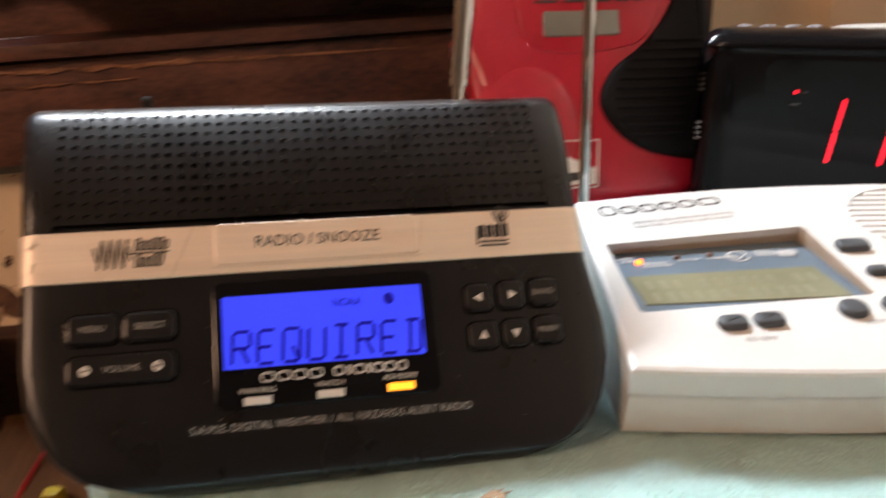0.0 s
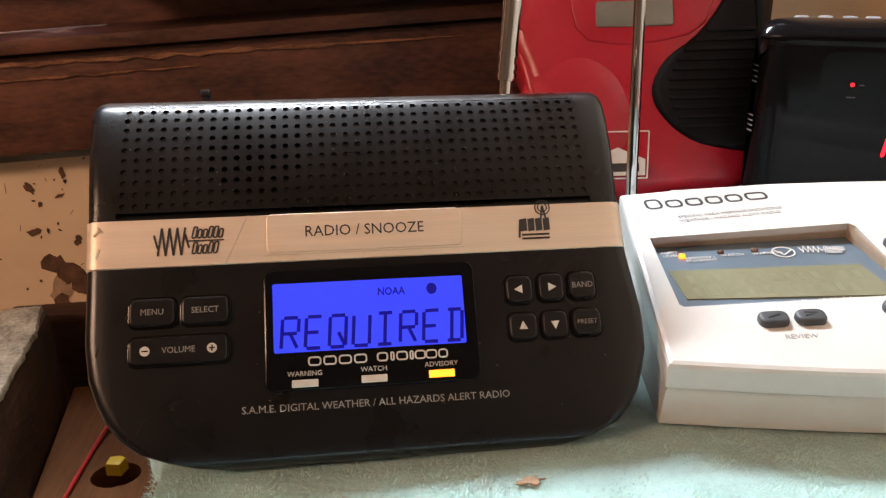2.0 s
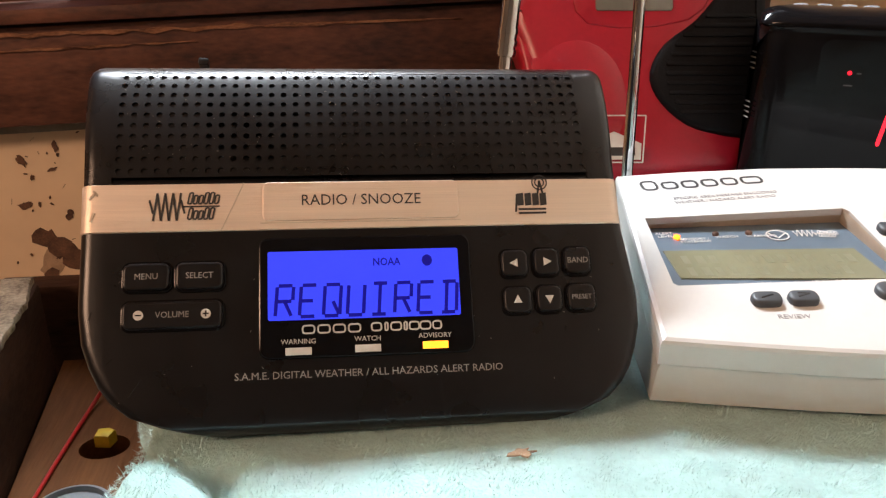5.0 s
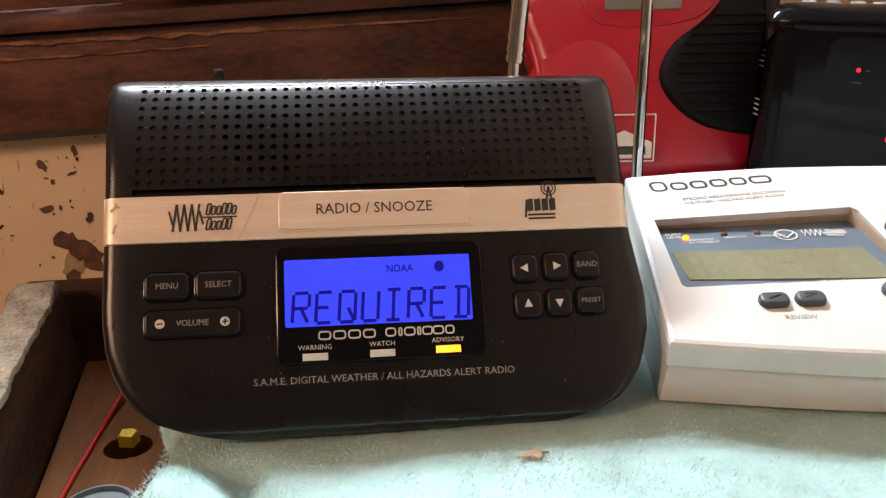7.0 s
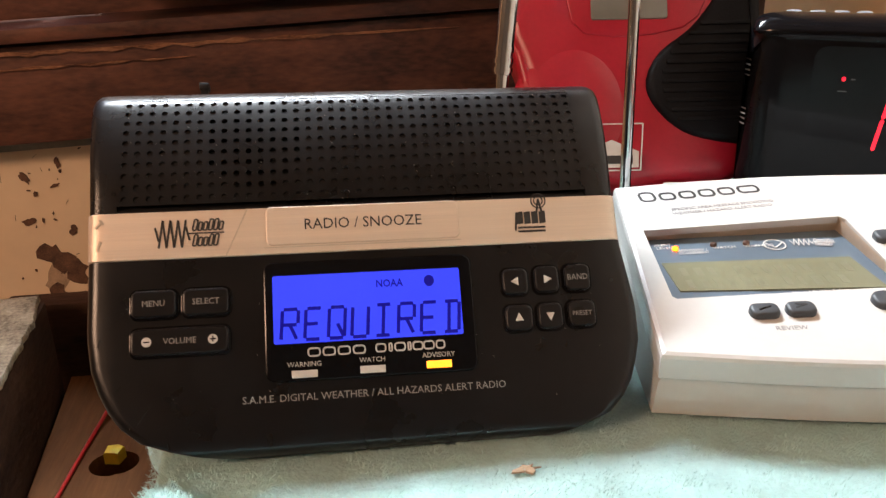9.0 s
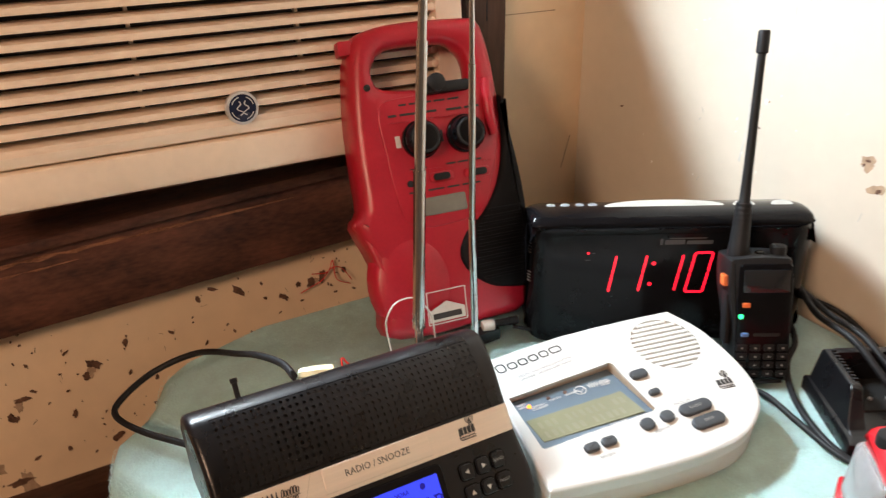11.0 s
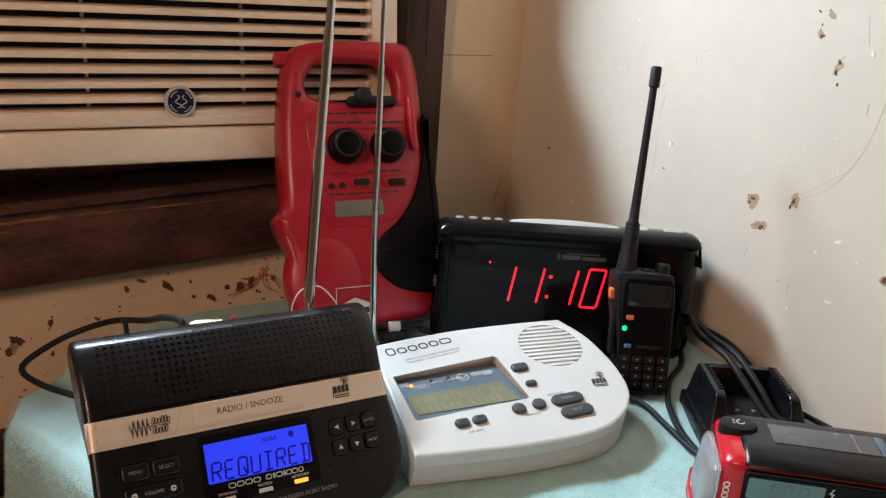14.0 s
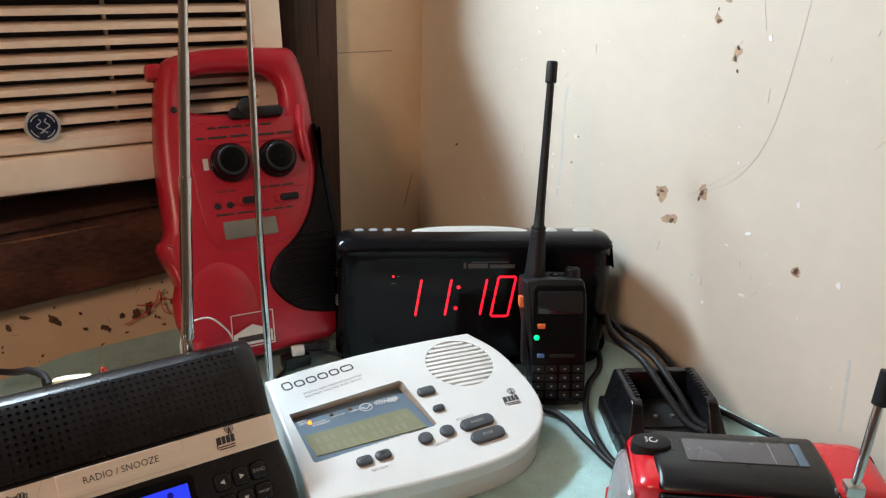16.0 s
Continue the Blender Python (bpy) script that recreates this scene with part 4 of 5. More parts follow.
keym = finish(prism(rrect(-.0038, -.0025, .0038, .0025, .001), 0, .0012, .0005), "key", BLACK_RUB, 40)
for r in range(4):
    for c in range(4):
        ob = new("key", keym)
        ob.parent = H
        ob.location = (.0010 + .0098 * c, -.0235 - .0065 * r, .0011)
mk = bmesh.new()
for r in range(4):
    for c in range(4):
        u, v = .0010 + .0098 * c, -.0235 - .0065 * r
        prism([(u - .0008, v - .0006), (u + .0008, v - .0006), (u + .0008, v + .0006), (u - .0008, v + .0006)], .00235, .0025, 0, mk)
part("key_print", mk, PRINT_GREY, H, smooth=None)
part("volume_knob", lathe([(.0058, 0), (.0058, .0075), (.0045, .009)], 18, None, pose(.0270, .041, -.012, -90, 0, 0)), BLACK_RUB, H)
part("lamp_lens", lathe([(.0035, 0), (.0035, .002), (.002, .003)], 14, None, pose(.0140, .0425, -.012, -90, 0, 0)), BLACK_GLOSS, H)
inv = H_M.inverted()
tip = inv @ Vector((0.424, 0.458, 0.250))
base = Vector((-.0010, .041, -.013))
ax = tip - base
rows_ = [(0, .0075), (.03, .0078), (.06, .0072), (.16, .0062), (.24, .0052), (.255, .0040), (.32, .0036), (.60, .0031), (.90, .0028), (.905, .0042), (.99, .0042), (1.0, .0036)]
q = ax.to_track_quat("Z", "Y").to_matrix().to_4x4()
q.translation = base
part("antenna", lathe([(r, t * ax.length) for t, r in rows_], 16, None, q), BLACK_RUB, H, "slim black whip antenna", smooth=50)
for i in range(7):
    bm = bmesh.new()
    lathe([(.0067 - .0002 * i, 0), (.0069 - .0002 * i, .0011), (.0067 - .0002 * i, .0022)], 14, bm, q @ pose(0, 0, (.10 + .022 * i) * ax.length))
    part("antenna_ridge", bm, BLACK_RUB, H)

# ---- white weather radio ----
R_M = face_pose((0.2748, 0.4032, 0.0494), (0.9808, -0.1948, -0.0023), (0.1912, 0.9605, 0.2023))
R = thing("white_weather_radio", R_M, "off-white desktop weather alert radio with grey display panel", "weather radio")
ro = [(-92, 36.5), (-64, 42), (-28, 47), (0, 49), (30, 50.2), (60.5, 50.5)]
rr2 = smooth_line([(60.5, 50.5, 0), (73, 30, 0), (79, 9, 0), (81.8, -14, 0), (79.5, -35, 0), (69, -52, 0), (49, -65.5, 0), (22, -71.5, 0), (-14, -73.8, 0), (-52, -73.2, 0), (-87, -71.5, 0)], 4)
RO = [(x * mm, y * mm) for x, y in ro[:-1]] + [(p.x * mm, p.y * mm) for p in rr2]
rec = [(-.0838, .0020), (-.0060, .0140), (-.0040, .0118), (.0042, -.0310), (.0022, -.0325), (-.0775, -.0418), (-.0790, -.0405)]
spc = circle(.0415, .0205, .0242, 32)
ordn = list(reversed(RO))
part("top_shell", holed(ordn, [rec, spc], -.010, 0.0, .0018, .0030, False), WHITE, R, smooth=20)
# lower shell, its shade painted in with the darker white
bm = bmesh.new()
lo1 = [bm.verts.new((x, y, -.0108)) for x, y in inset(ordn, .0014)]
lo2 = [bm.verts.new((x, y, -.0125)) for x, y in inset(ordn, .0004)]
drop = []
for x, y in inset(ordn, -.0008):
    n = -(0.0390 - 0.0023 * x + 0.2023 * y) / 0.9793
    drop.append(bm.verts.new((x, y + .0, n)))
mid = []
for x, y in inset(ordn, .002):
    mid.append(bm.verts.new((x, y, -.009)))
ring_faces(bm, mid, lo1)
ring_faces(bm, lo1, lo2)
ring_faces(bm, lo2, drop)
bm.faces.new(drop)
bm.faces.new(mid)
part("base_shell", bm, WHITE_SHADED, R, smooth=40)
# sunk display panel, deepest at its far edge
pl = [(-.0850, .0016, -.0046), (-.0055, .0140, -.0064), (.0045, -.0312, -.0028), (-.0788, -.0422, -.0006)]
bm = bmesh.new()
a = [bm.verts.new(p) for p in pl]
c = [bm.verts.new((x, y, z - .003)) for x, y, z in pl]
ring_faces(bm, a, c)
bm.faces.new(a)
bm.faces.new(c)
plate = part("display_plate", bm, SLATE, R, "slate blue display surround")
bm = bmesh.new()
walls = [(-.0840, .0020), (-.0060, .0140), (.0042, -.0320), (-.0800, -.0420)]
for i in (0, 1):
    (x0, y0), (x1, y1) = walls[i], walls[i + 1]
    f = [bm.verts.new(p) for p in ((x0, y0, -.0002), (x1, y1, -.0002), (x1, y1, -.0105), (x0, y0, -.0105))]
    bm.faces.new(f)
bmesh.ops.solidify(bm, geom=bm.faces[:], thickness=.0008)
part("well_wall", bm, BEIGE_IN, R, smooth=None)


def on_plate(u, v):
    """Height of the sunk panel at a place."""
    A_, B_, C_ = (Vector(p) for p in (pl[0], pl[1], pl[3]))
    n = (B_ - A_).cross(C_ - A_)
    return A_.z - (n.x * (u - A_.x) + n.y * (v - A_.y)) / n.z


def plate_quad(name, pts, h, material, label=""):
    bm = bmesh.new()
    a = [bm.verts.new((u, v, on_plate(u, v) + h)) for u, v in pts]
    c = [bm.verts.new((u, v, on_plate(u, v) - .0004)) for u, v in pts]
    ring_faces(bm, a, c)
    bm.faces.new(a)
    bm.faces.new(c)
    return part(name, bm, material, plate, label, smooth=None)


plate_quad("lcd", [(-.0790, -.0165), (-.0080, -.0085), (-.0020, -.0300), (-.0755, -.0362)], .0004, LCD_OLIVE, "olive grey display with faint characters")
rnd = random.Random(9)
for r in range(2):
    for k in range(13):
        u, v = -.0735 + .0050 * k + .001 * r, -.0200 + .00055 * k - .0085 * r
        if rnd.random() < .82:
            w, h = .0032 * rnd.uniform(.6, 1), .0055
            plate_quad("character_cell", [(u, v), (u + w, v + .0003), (u + w + .001, v - h), (u + .001, v - h)], .00043, LCD_OLIVE_INK)


def plate_text(s, size, u, v, material=PRINT_LIGHT, align="CENTER"):
    ob = lettering(s, size, 0, 0, 0, material, plate, align)
    A_, B_, C_ = (Vector(p) for p in (pl[0], pl[1], pl[3]))
    x = (B_ - A_).normalized()
    n = x.cross(A_ - C_).normalized()
    y = n.cross(x)
    m = Matrix((x, y, n)).transposed().to_4x4()
    m.translation = Vector((u, v, on_plate(u, v) + .0003))
    ob.matrix_local = m
    return ob


plate_text("ALERT\nLEVEL", .0024, -.0765, -.0035)
plate_text("ADVISORY /\nSTATEMENT", .0022, -.0655, -.0068)
plate_text("WATCH", .0024, -.0530, -.0030)
plate_text("WARNING", .0024, -.0395, -.0010)
plate_text("Weather / All Hazards Alert / Public Safety", .0027, -.0390, -.0362)
for k, (u, v) in enumerate(((-.0722, -.0050), (-.0570, -.0012), (-.0440, .0008))):
    bm = lathe([(.0013, 0), (.0013, .0009), (.0006, .0014)], 12, None, pose(u, v, on_plate(u, v)))
    part("alert_light", bm, LED_ORANGE if k == 0 else CHIP, plate, "lit amber alert light" if k == 0 else "unlit alert light", smooth=None)
bm = bmesh.new()
pts = circle(-.0335, -.0003, .0042, 20, .0034)
for i in range(20):
    bar(bm, *pts[i], *pts[(i + 1) % 20], .0005, 0, .0002)
bar(bm, -.0370, .0010, -.0335, -.0022, .0005, 0, .0002)
bar(bm, -.0335, -.0022, -.0300, .0016, .0005, 0, .0002)
ob = part("round_emblem", bm, PRINT_LIGHT, plate, smooth=None)
ob.location = (0, 0, on_plate(-.0335, 0) + .0004)
ob = zigzag_logo(-.0270, .0020, .0170, .0046, on_plate(-.018, .002) + .0006, PRINT_LIGHT, plate, 1)
# brand bar and fine print on the shell
bm = bmesh.new()
hollow_marks(bm, [(-.0815 + .0083 * i, .0240 + .0016 * i, .0082 if i == 5 else .0060, .0068 if i == 0 else .0050, 11) for i in range(6)], .0011, 0)
tagged(part("brand_shape", bm, PRINT_DARK, R, "dark grey brand emblem", smooth=None), kind="stuff")
lettering("SPECIFIC AREA MESSAGE ENCODING", .0026, -.0495, .0218, .0001, PRINT_GREY, R, turn=11)
lettering("WEATHER / HAZARD ALERT RADIO", .0026, -.0500, .0185, .0001, PRINT_GREY, R, turn=11)
# speaker slots
part("speaker_floor", prism(circle(.0415, .0205, .0250, 32), -.0065, -.0026), BEIGE_IN, R)
for i in range(-5, 6):
    d = i * .0042
    hw = math.sqrt(max(0, .0240 ** 2 - d ** 2))
    if hw > .006:
        part("speaker_slat", box(.0415 - hw, .0205 + d - .00125, -.0032, .0415 + hw, .0205 + d + .00125, -.0002, .0003), WHITE, R)


def pill(name, u, v, w, h, turn, text="", r=.0025):
    bm = prism(rrect(-w / 2, -h / 2, w / 2, h / 2, r), -.002, .0025, .0011)
    ob = part(name, bm, SLATE_KEY, R, "dark slate rubber key", smooth=60)
    ob.matrix_local = pose(u, v, 0, 0, 0, turn)
    if text:
        lettering(text, .0031, 0, 0, .00255, PRINT_GREY, ob)
    return ob


pill("key", .0080, -.0018, .0125, .0070, 5)
pill("key", .0102, -.0190, .0080, .0048, 5, r=.002)
pill("key", -.0076, -.0420, .0095, .0088, 8, r=.004)
pill("key", .0078, -.0398, .0095, .0088, 8, r=.004)
pill("key", .0295, -.0380, .0240, .0095, 6, "RADIO", r=.0045)
pill("key", .0318, -.0500, .0240, .0095, 6, "STOP", r=.0045)
pill("key", -.0498, -.0492, .0100, .0066, 6, r=.0026)
pill("key", -.0375, -.0478, .0100, .0066, 6, r=.0026)
bm = bmesh.new()
for u, v, s in ((-.0498, -.0492, -1), (-.0375, -.0478, 1)):
    bar(bm, u - .002, v + .001 * s, u + .002, v + .001, .0005, .0025, .0027)
    bar(bm, u + .002, v + .001, u - .002, v - .001, .0005, .0025, .0027)
part("arrow_mark", bm, PRINT_DARK, R, smooth=None)
lettering("REVIEW", .0031, -.0425, -.0568, .0001, PRINT_GREY, R, turn=5)
lettering("MEMORY", .0032, .0010, -.0478, .0001, PRINT_GREY, R, turn=8)
lettering("SNOOZE", .0032, .0240, -.0312, .0001, PRINT_GREY, R, turn=6)
mast_logo(.0610, -.0230, .0135, .0150, .0001, PRINT_DARK, R)
# its rod antenna at the rear left corner
am = thing("rod_antenna", I4, "chrome telescopic rod antenna of the white radio", "antenna")
p0, p1, p2, p3 = (Vector(p) for p in ((0.2055, 0.482, 0.030), (0.2065, 0.4885, 0.1473), (0.209, 0.4925, 0.2483), (0.2150, 0.503, 0.43)))
part("lower_section", tube([p0, p1], .0026, 14), CHROME, am, smooth=60)
part("middle_section", tube([p1 - (p1 - p0) * .002, p2], .0022, 14), CHROME, am, smooth=60)
part("upper_section", tube([p2, p3], .0017, 14), CHROME, am, smooth=60)
for p, d, r in ((p1, p1 - p0, .0027), (p2, p2 - p1, .0023)):
    part("collar", tube([p - d.normalized() * .0012, p + d.normalized() * .0006], r, 14), CHROME, am)
part("swivel", box(0.2005, 0.476, 0.018, 0.2105, 0.488, 0.034, .003), BLACK, am)

# ---- black weather radio ----
M_M = face_pose((0.0926, 0.3671, 0.0491), (0.9995, 0.0162, -0.0274), (0.0130, 0.5797, 0.8147))
M = thing("black_weather_radio", M_M, "black desktop weather alert radio with champagne strip and blue display", "weather radio")
curve = smooth_line([(.0365, 0, 0), (.0497, -.0001, 0), (.0638, -.0021, 0), (.0765, -.0064, 0), (.0817, -.0114, 0), (.0841, -.0172, 0), (.0843, -.0240, 0), (.0805, -.0310, 0)], 5)
front = [(-.0420, -.0130, .040), (-.0418, -.0085, .036), (-.0408, -.0045, .0295), (-.0390, -.0018, .0230), (-.0360, -.0004, .0160), (-.0310, 0, .0105), (-.0260, 0, .0068), (-.0200, 0, .0038), (-.0130, 0, .0014), (-.004, 0, .0002), (.0, 0, 0), (.0190, 0, 0), (.0205, 0, 0), (.0364, 0, 0)]
back = [(.0660, -.0430, 0), (.0511, -.0531, .001), (.0300, -.0670, .008), (.0150, -.0750, .020), (.0090, -.0770, .030), (.0046, -.0739, .040)]
PROF = front + [(p.x, p.y, -.0018 * min(1, max(0, (p.x - .045) / .035))) for p in curve] + back
ML, MR = -.0966, .0768
G0, G1, GU0, GU1 = .0390, .0775, -.0874, .0666
edge = [(0, .0034), (.0004, .0021), (.0012, .0010), (.0025, .0003), (.0042, 0)]
pv = [(v, n) for v, n, _ in PROF]
ins = {e: inset(pv, e) if e else pv for _, e in edge}
bm = bmesh.new()
loops = []
def right_side(k, v, w):
    """The right flank swells below the strip."""
    swell = np.interp(v, [-.042, -.036, -.026, -.013, 0, .019, .03], [0.2, .6, .9, 1, .8, .15, 0]) if k < len(front) else 0
    return MR - w * .7 + .0042 * float(swell)


cols = [(d, e, 0) for d, e in edge] + [(None, GU0 - .00005, 0), (None, GU0, 1), (None, GU1, 1), (None, GU1 + .00005, 0)] + [(d, e, 2) for d, e in reversed(edge)]
for d, e, kind_ in cols:
    lp = []
    for k, (v, n, w) in enumerate(PROF):
        if d is None:
            u, (pv_, pn_) = max(e, ML + w + .0045) if e < 0 else min(e, right_side(k, v, w) - .0045), (v, n)
            if kind_ == 1 and G0 < v < G1 + .0005 and n > -.016 and k >= len(front):
                pv_, pn_ = pv_ - .0004, pn_ - .0018
        else:
            pv_, pn_ = ins[e][k]
            u = (ML + w + d) if kind_ == 0 else (right_side(k, v, w) - d)
        lp.append(bm.verts.new((u, pv_, pn_)))
    loops.append(lp)
for a, c in zip(loops, loops[1:]):
    ring_faces(bm, a, c)
bm.faces.new(loops[0])
bm.faces.new(loops[-1])
part("case", bm, BLACK, M, smooth=40)

# punched speaker grille that follows the curve
arc = [(p.x, p.y) for p in curve if p.x <= G1 + .004 and p.y > -.017]
seg = np.cumsum([0] + [math.dist(a, c) for a, c in zip(arc, arc[1:])])
s0 = float(np.interp(G0, [a[0] for a in arc], seg))
s1 = float(np.interp(G1, [a[0] for a in arc], seg))


def on_curve(u, s, h):
    v, n = np.interp(s, seg, [a[0] for a in arc]), np.interp(s, seg, [a[1] for a in arc])
    v2, n2 = np.interp(s + .001, seg, [a[0] for a in arc]), np.interp(s + .001, seg, [a[1] for a in arc])
    d = Vector((v2 - v, n2 - n)).normalized() if s + .001 < seg[-1] else Vector((.7, -.7))
    return (u, v - d.y * h, n + d.x * h)


bm = bmesh.new()
NC, NR = 39, 10
for r in range(NR):
    for c in range(NC):
        cu, cs = GU0 + (GU1 - GU0) * (c + .5) / NC, s0 + (s1 - s0) * (r + .5) / NR
        du, ds = (GU1 - GU0) / NC / 2, (s1 - s0) / NR / 2
        sq, inn, low = [], [], []
        for k in range(8):
            t = radians(45 * k)
            x, y = math.cos(t), math.sin(t)
            f = max(abs(x), abs(y))
            sq.append(bm.verts.new(on_curve(cu + du * x / f, cs + ds * y / f, .0002)))
            inn.append(bm.verts.new(on_curve(cu + .00104 * x, cs + .00104 * y, .0002)))
            low.append(bm.verts.new(on_curve(cu + .00098 * x, cs + .00098 * y, -.0010 if math.hypot(c - 10.5, r - 5.2) < 4.47 else -.00045)))
        ring_faces(bm, sq, inn)
        ring_faces(bm, inn, low)
        deep = math.hypot(c - 10.5, r - 5.2) < 4.47
        if not deep:
            bm.faces.new(low)
bmesh.ops.remove_doubles(bm, verts=bm.verts, dist=.00002)
me = finish(bm, "speaker_grille", BLACK, 40)
gr = new("speaker_grille", me)
gr.parent = M
bm = bmesh.new()
rr_a = [bm.verts.new(on_curve(GU0 + .024, s0 + (s1 - s0) * k / 8, -.0014)) for k in range(1, 8)]
rr_b = [bm.verts.new(on_curve(GU0 + .078, s0 + (s1 - s0) * k / 8, -.0014)) for k in range(1, 8)]
for k in range(6):
    bm.faces.new((rr_a[k], rr_a[k + 1], rr_b[k + 1], rr_b[k]))
part("speaker_cloth", bm, BLACK_DEEP, M)

# champagne strip with its wide key
bm = bmesh.new()
lps = []
for d, e in edge:
    lps.append((ML + d - .0002, -e))
cols2 = lps + [(ML + .0068, 0), (-.066, 0), (0, 0), (.05, 0), (MR - .0068, 0)] + [(MR - d + .0002, -e) for d, e in reversed(edge)]
a = [bm.verts.new((u, .0212, n + .0006)) for u, n in cols2]
b_ = [bm.verts.new((u, .0364, n + .0006)) for u, n in cols2]
a2 = [bm.verts.new((u, .0208, n - .0004)) for u, n in cols2]
b2_ = [bm.verts.new((u, .0368, n - .0004)) for u, n in cols2]
for p, q_ in ((a, b_), (a2, a), (b_, b2_)):
    for i in range(len(cols2) - 1):
        bm.faces.new((p[i], p[i + 1], q_[i + 1], q_[i]))
strip = part("strip", bm, STRIP, M, "brushed champagne metal strip", smooth=40)
part("snooze_key", prism(rrect(-.0408, .0238, .0220, .0366, .0018), .0002, .0011, .0003), STRIP, strip, smooth=15)
bm = bmesh.new()
bar(bm, -.0466, .0366, -.0535, .0212, .0003, .0006, .0008)
bar(bm, -.0415, .0232, .0225, .0232, .0003, .0006, .0008)
part("seam", bm, BEIGE_IN, strip, smooth=None)
lettering("RADIO / SNOOZE", .0051, -.0095, .0303, .00115, PRINT_DARK, M, wide=.95)
zigzag_logo(-.0755, .0290, .0215, .0090, .0007, PRINT_DARK, M, 2)
mast_logo(.0462, .0295, .0125, .0130, .0007, PRINT_DARK, M)

bez = part("display_bezel", prism(rrect(-.0420, -.0200, .0248, .0182, .0032), -.0005, .0013, .0005), BLACK_GLOSS, M, "glossy black display bezel", smooth=15)
lcd = part("lcd", prism(rrect(-.0392, -.0082, .0207, .0135, .0006), .0011, .0016), LCD_BLUE, bez, "glowing blue display", smooth=None)
for k, ch in enumerate("REQUIRED"):
    bm = bmesh.new()
    u = -.0370 + .00735 * k
    w, h = .0050, .0098
    if k == 7:
        u -= .0002
    for x0, y0, x1, y1 in STROKES[ch]:
        a, c = Vector((u + x0 * w + .08 * h * y0, -.0072 + y0 * h)), Vector((u + x1 * w + .08 * h * y1, -.0072 + y1 * h))
        g = (c - a).normalized() * .0004
        a, c = a + g, c - g
        bar(bm, a.x, a.y, c.x, c.y, .0011, .0016, .00172)
    part("character", bm, LCD_INK, lcd, smooth=None)
lettering("NOAA", .0035, -.0022, .0094, .00168, LCD_INK, lcd, wide=.85, bold=.00005)
part("mode_mark", prism(circle(.0107, .0097, .0017, 10, .0019), .0016, .00172), LCD_INK, lcd, smooth=None)
bm = bmesh.new()
hollow_marks(bm, [(-.0287 + .0047 * i, -.0124, .0036, .0024, 0) for i in range(4)] + [(-.0075 + w_, -.0123, q_, .0024, 0) for w_, q_ in ((0, .0030), (.0042, .0008), (.0060, .0032), (.0102, .0008), (.0118, .0030), (.0152, .0032), (.0192, .0026))], .0005, .0013)
tagged(part("brand_shape", bm, PRINT_LIGHT, bez, "plain silver brand shapes", smooth=None), kind="stuff")
for s, u, v in (("WARNING", -.0300, -.0152), ("WATCH", -.0088, -.0150), ("ADVISORY", .0122, -.0147)):
    lettering(s, .0022, u, v + .0003, .0013, PRINT_LIGHT, bez)
    part("alert_window", prism(rrect(u - .0040, v - .0038, u + .0040, v - .0015, .0002), .0012, .0017, .0002), LED_AMBER if s == "ADVISORY" else PRINT_LIGHT, bez, "lit amber alert window" if s == "ADVISORY" else "frosted alert window", smooth=None)
lettering("S.A.M.E. DIGITAL WEATHER / ALL HAZARDS ALERT RADIO", .00318, -.0080, -.0249, .0001, PRINT_GREY, M)


def keycap(u0, v0, u1, v1, text="", sign=None):
    part("key_surround", prism(rrect(u0 - .0008, v0 - .0008, u1 + .0008, v1 + .0008, .0027), -.0003, .0007, .0004), BLACK_GLOSS, M)
    ob = part("key", prism(rrect(u0, v0, u1, v1, .0020), -.0003, .0019, .0006), BLACK, M, "satin black key", smooth=15)
    if text:
        lettering(text, .0027 if len(text) < 5 or u1 - u0 > .012 else .0022, (u0 + u1) / 2, (v0 + v1) / 2, .0019, PRINT_GREY, ob, wide=.95)
    if sign is not None:
        cx, cy = (u0 + u1) / 2, (v0 + v1) / 2
        t = [(cx + .0017 * math.cos(radians(sign + a)), cy + .0017 * math.sin(radians(sign + a))) for a in (0, 125, 235)]
        part("arrow", prism(t, .0019, .0020), PRINT_LIGHT, ob, smooth=None)
    return ob


keycap(-.0824, .0024, -.0688, .0108, "MENU")
keycap(-.0668, .0024, -.0527, .0108, "SELECT")
vk = keycap(-.0823, -.0095, -.0530, -.0012, "VOLUME")
for u, plus in ((-.0776, False), (-.0577, True)):
    d = part("sign_disc", prism(circle(u, -.0053, .0015, 16), .0019, .0020), PRINT_LIGHT, vk, smooth=None)
    bm = bmesh.new()
    bar(bm, u - .0009, -.0053, u + .0009, -.0053, .0004, .0020, .0021)
    if plus:
        bar(bm, u, -.0062, u, -.0044, .0004, .0020, .0021)
    d2 = part("sign_mark", bm, BLACK_GLOSS, vk, smooth=None)
keycap(.0349, .0037, .0432, .0122, sign=180)
keycap(.0456, .0039, .0536, .0125, sign=0)
keycap(.0558, .0040, .0642, .0127, "BAND")
keycap(.0349, -.0082, .0437, .0000, sign=90)
keycap(.0457, -.0081, .0537, .0002, sign=270)
keycap(.0558, -.0079, .0648, .0005, "PRESET")
bm = bmesh.new()
for a in ((-.0806, -.0300, -.0772, -.0250), (-.0868, -.0195, -.0852, -.0180), (-.0925, -.0060, -.0917, -.0035)):
    bar(bm, *a, .0004, .0, .00012)
part("scratch", bm, SCRATCH, M, "dark scratches on the satin case", smooth=None)
bm = bmesh.new()
for a in ((-.0938, .0318, -.0915, .0340), (-.0925, .0345, -.0912, .0330), (-.0930, .0245, -.0920, .0275)):
    bar(bm, *a, .0007, .0005, .0009)
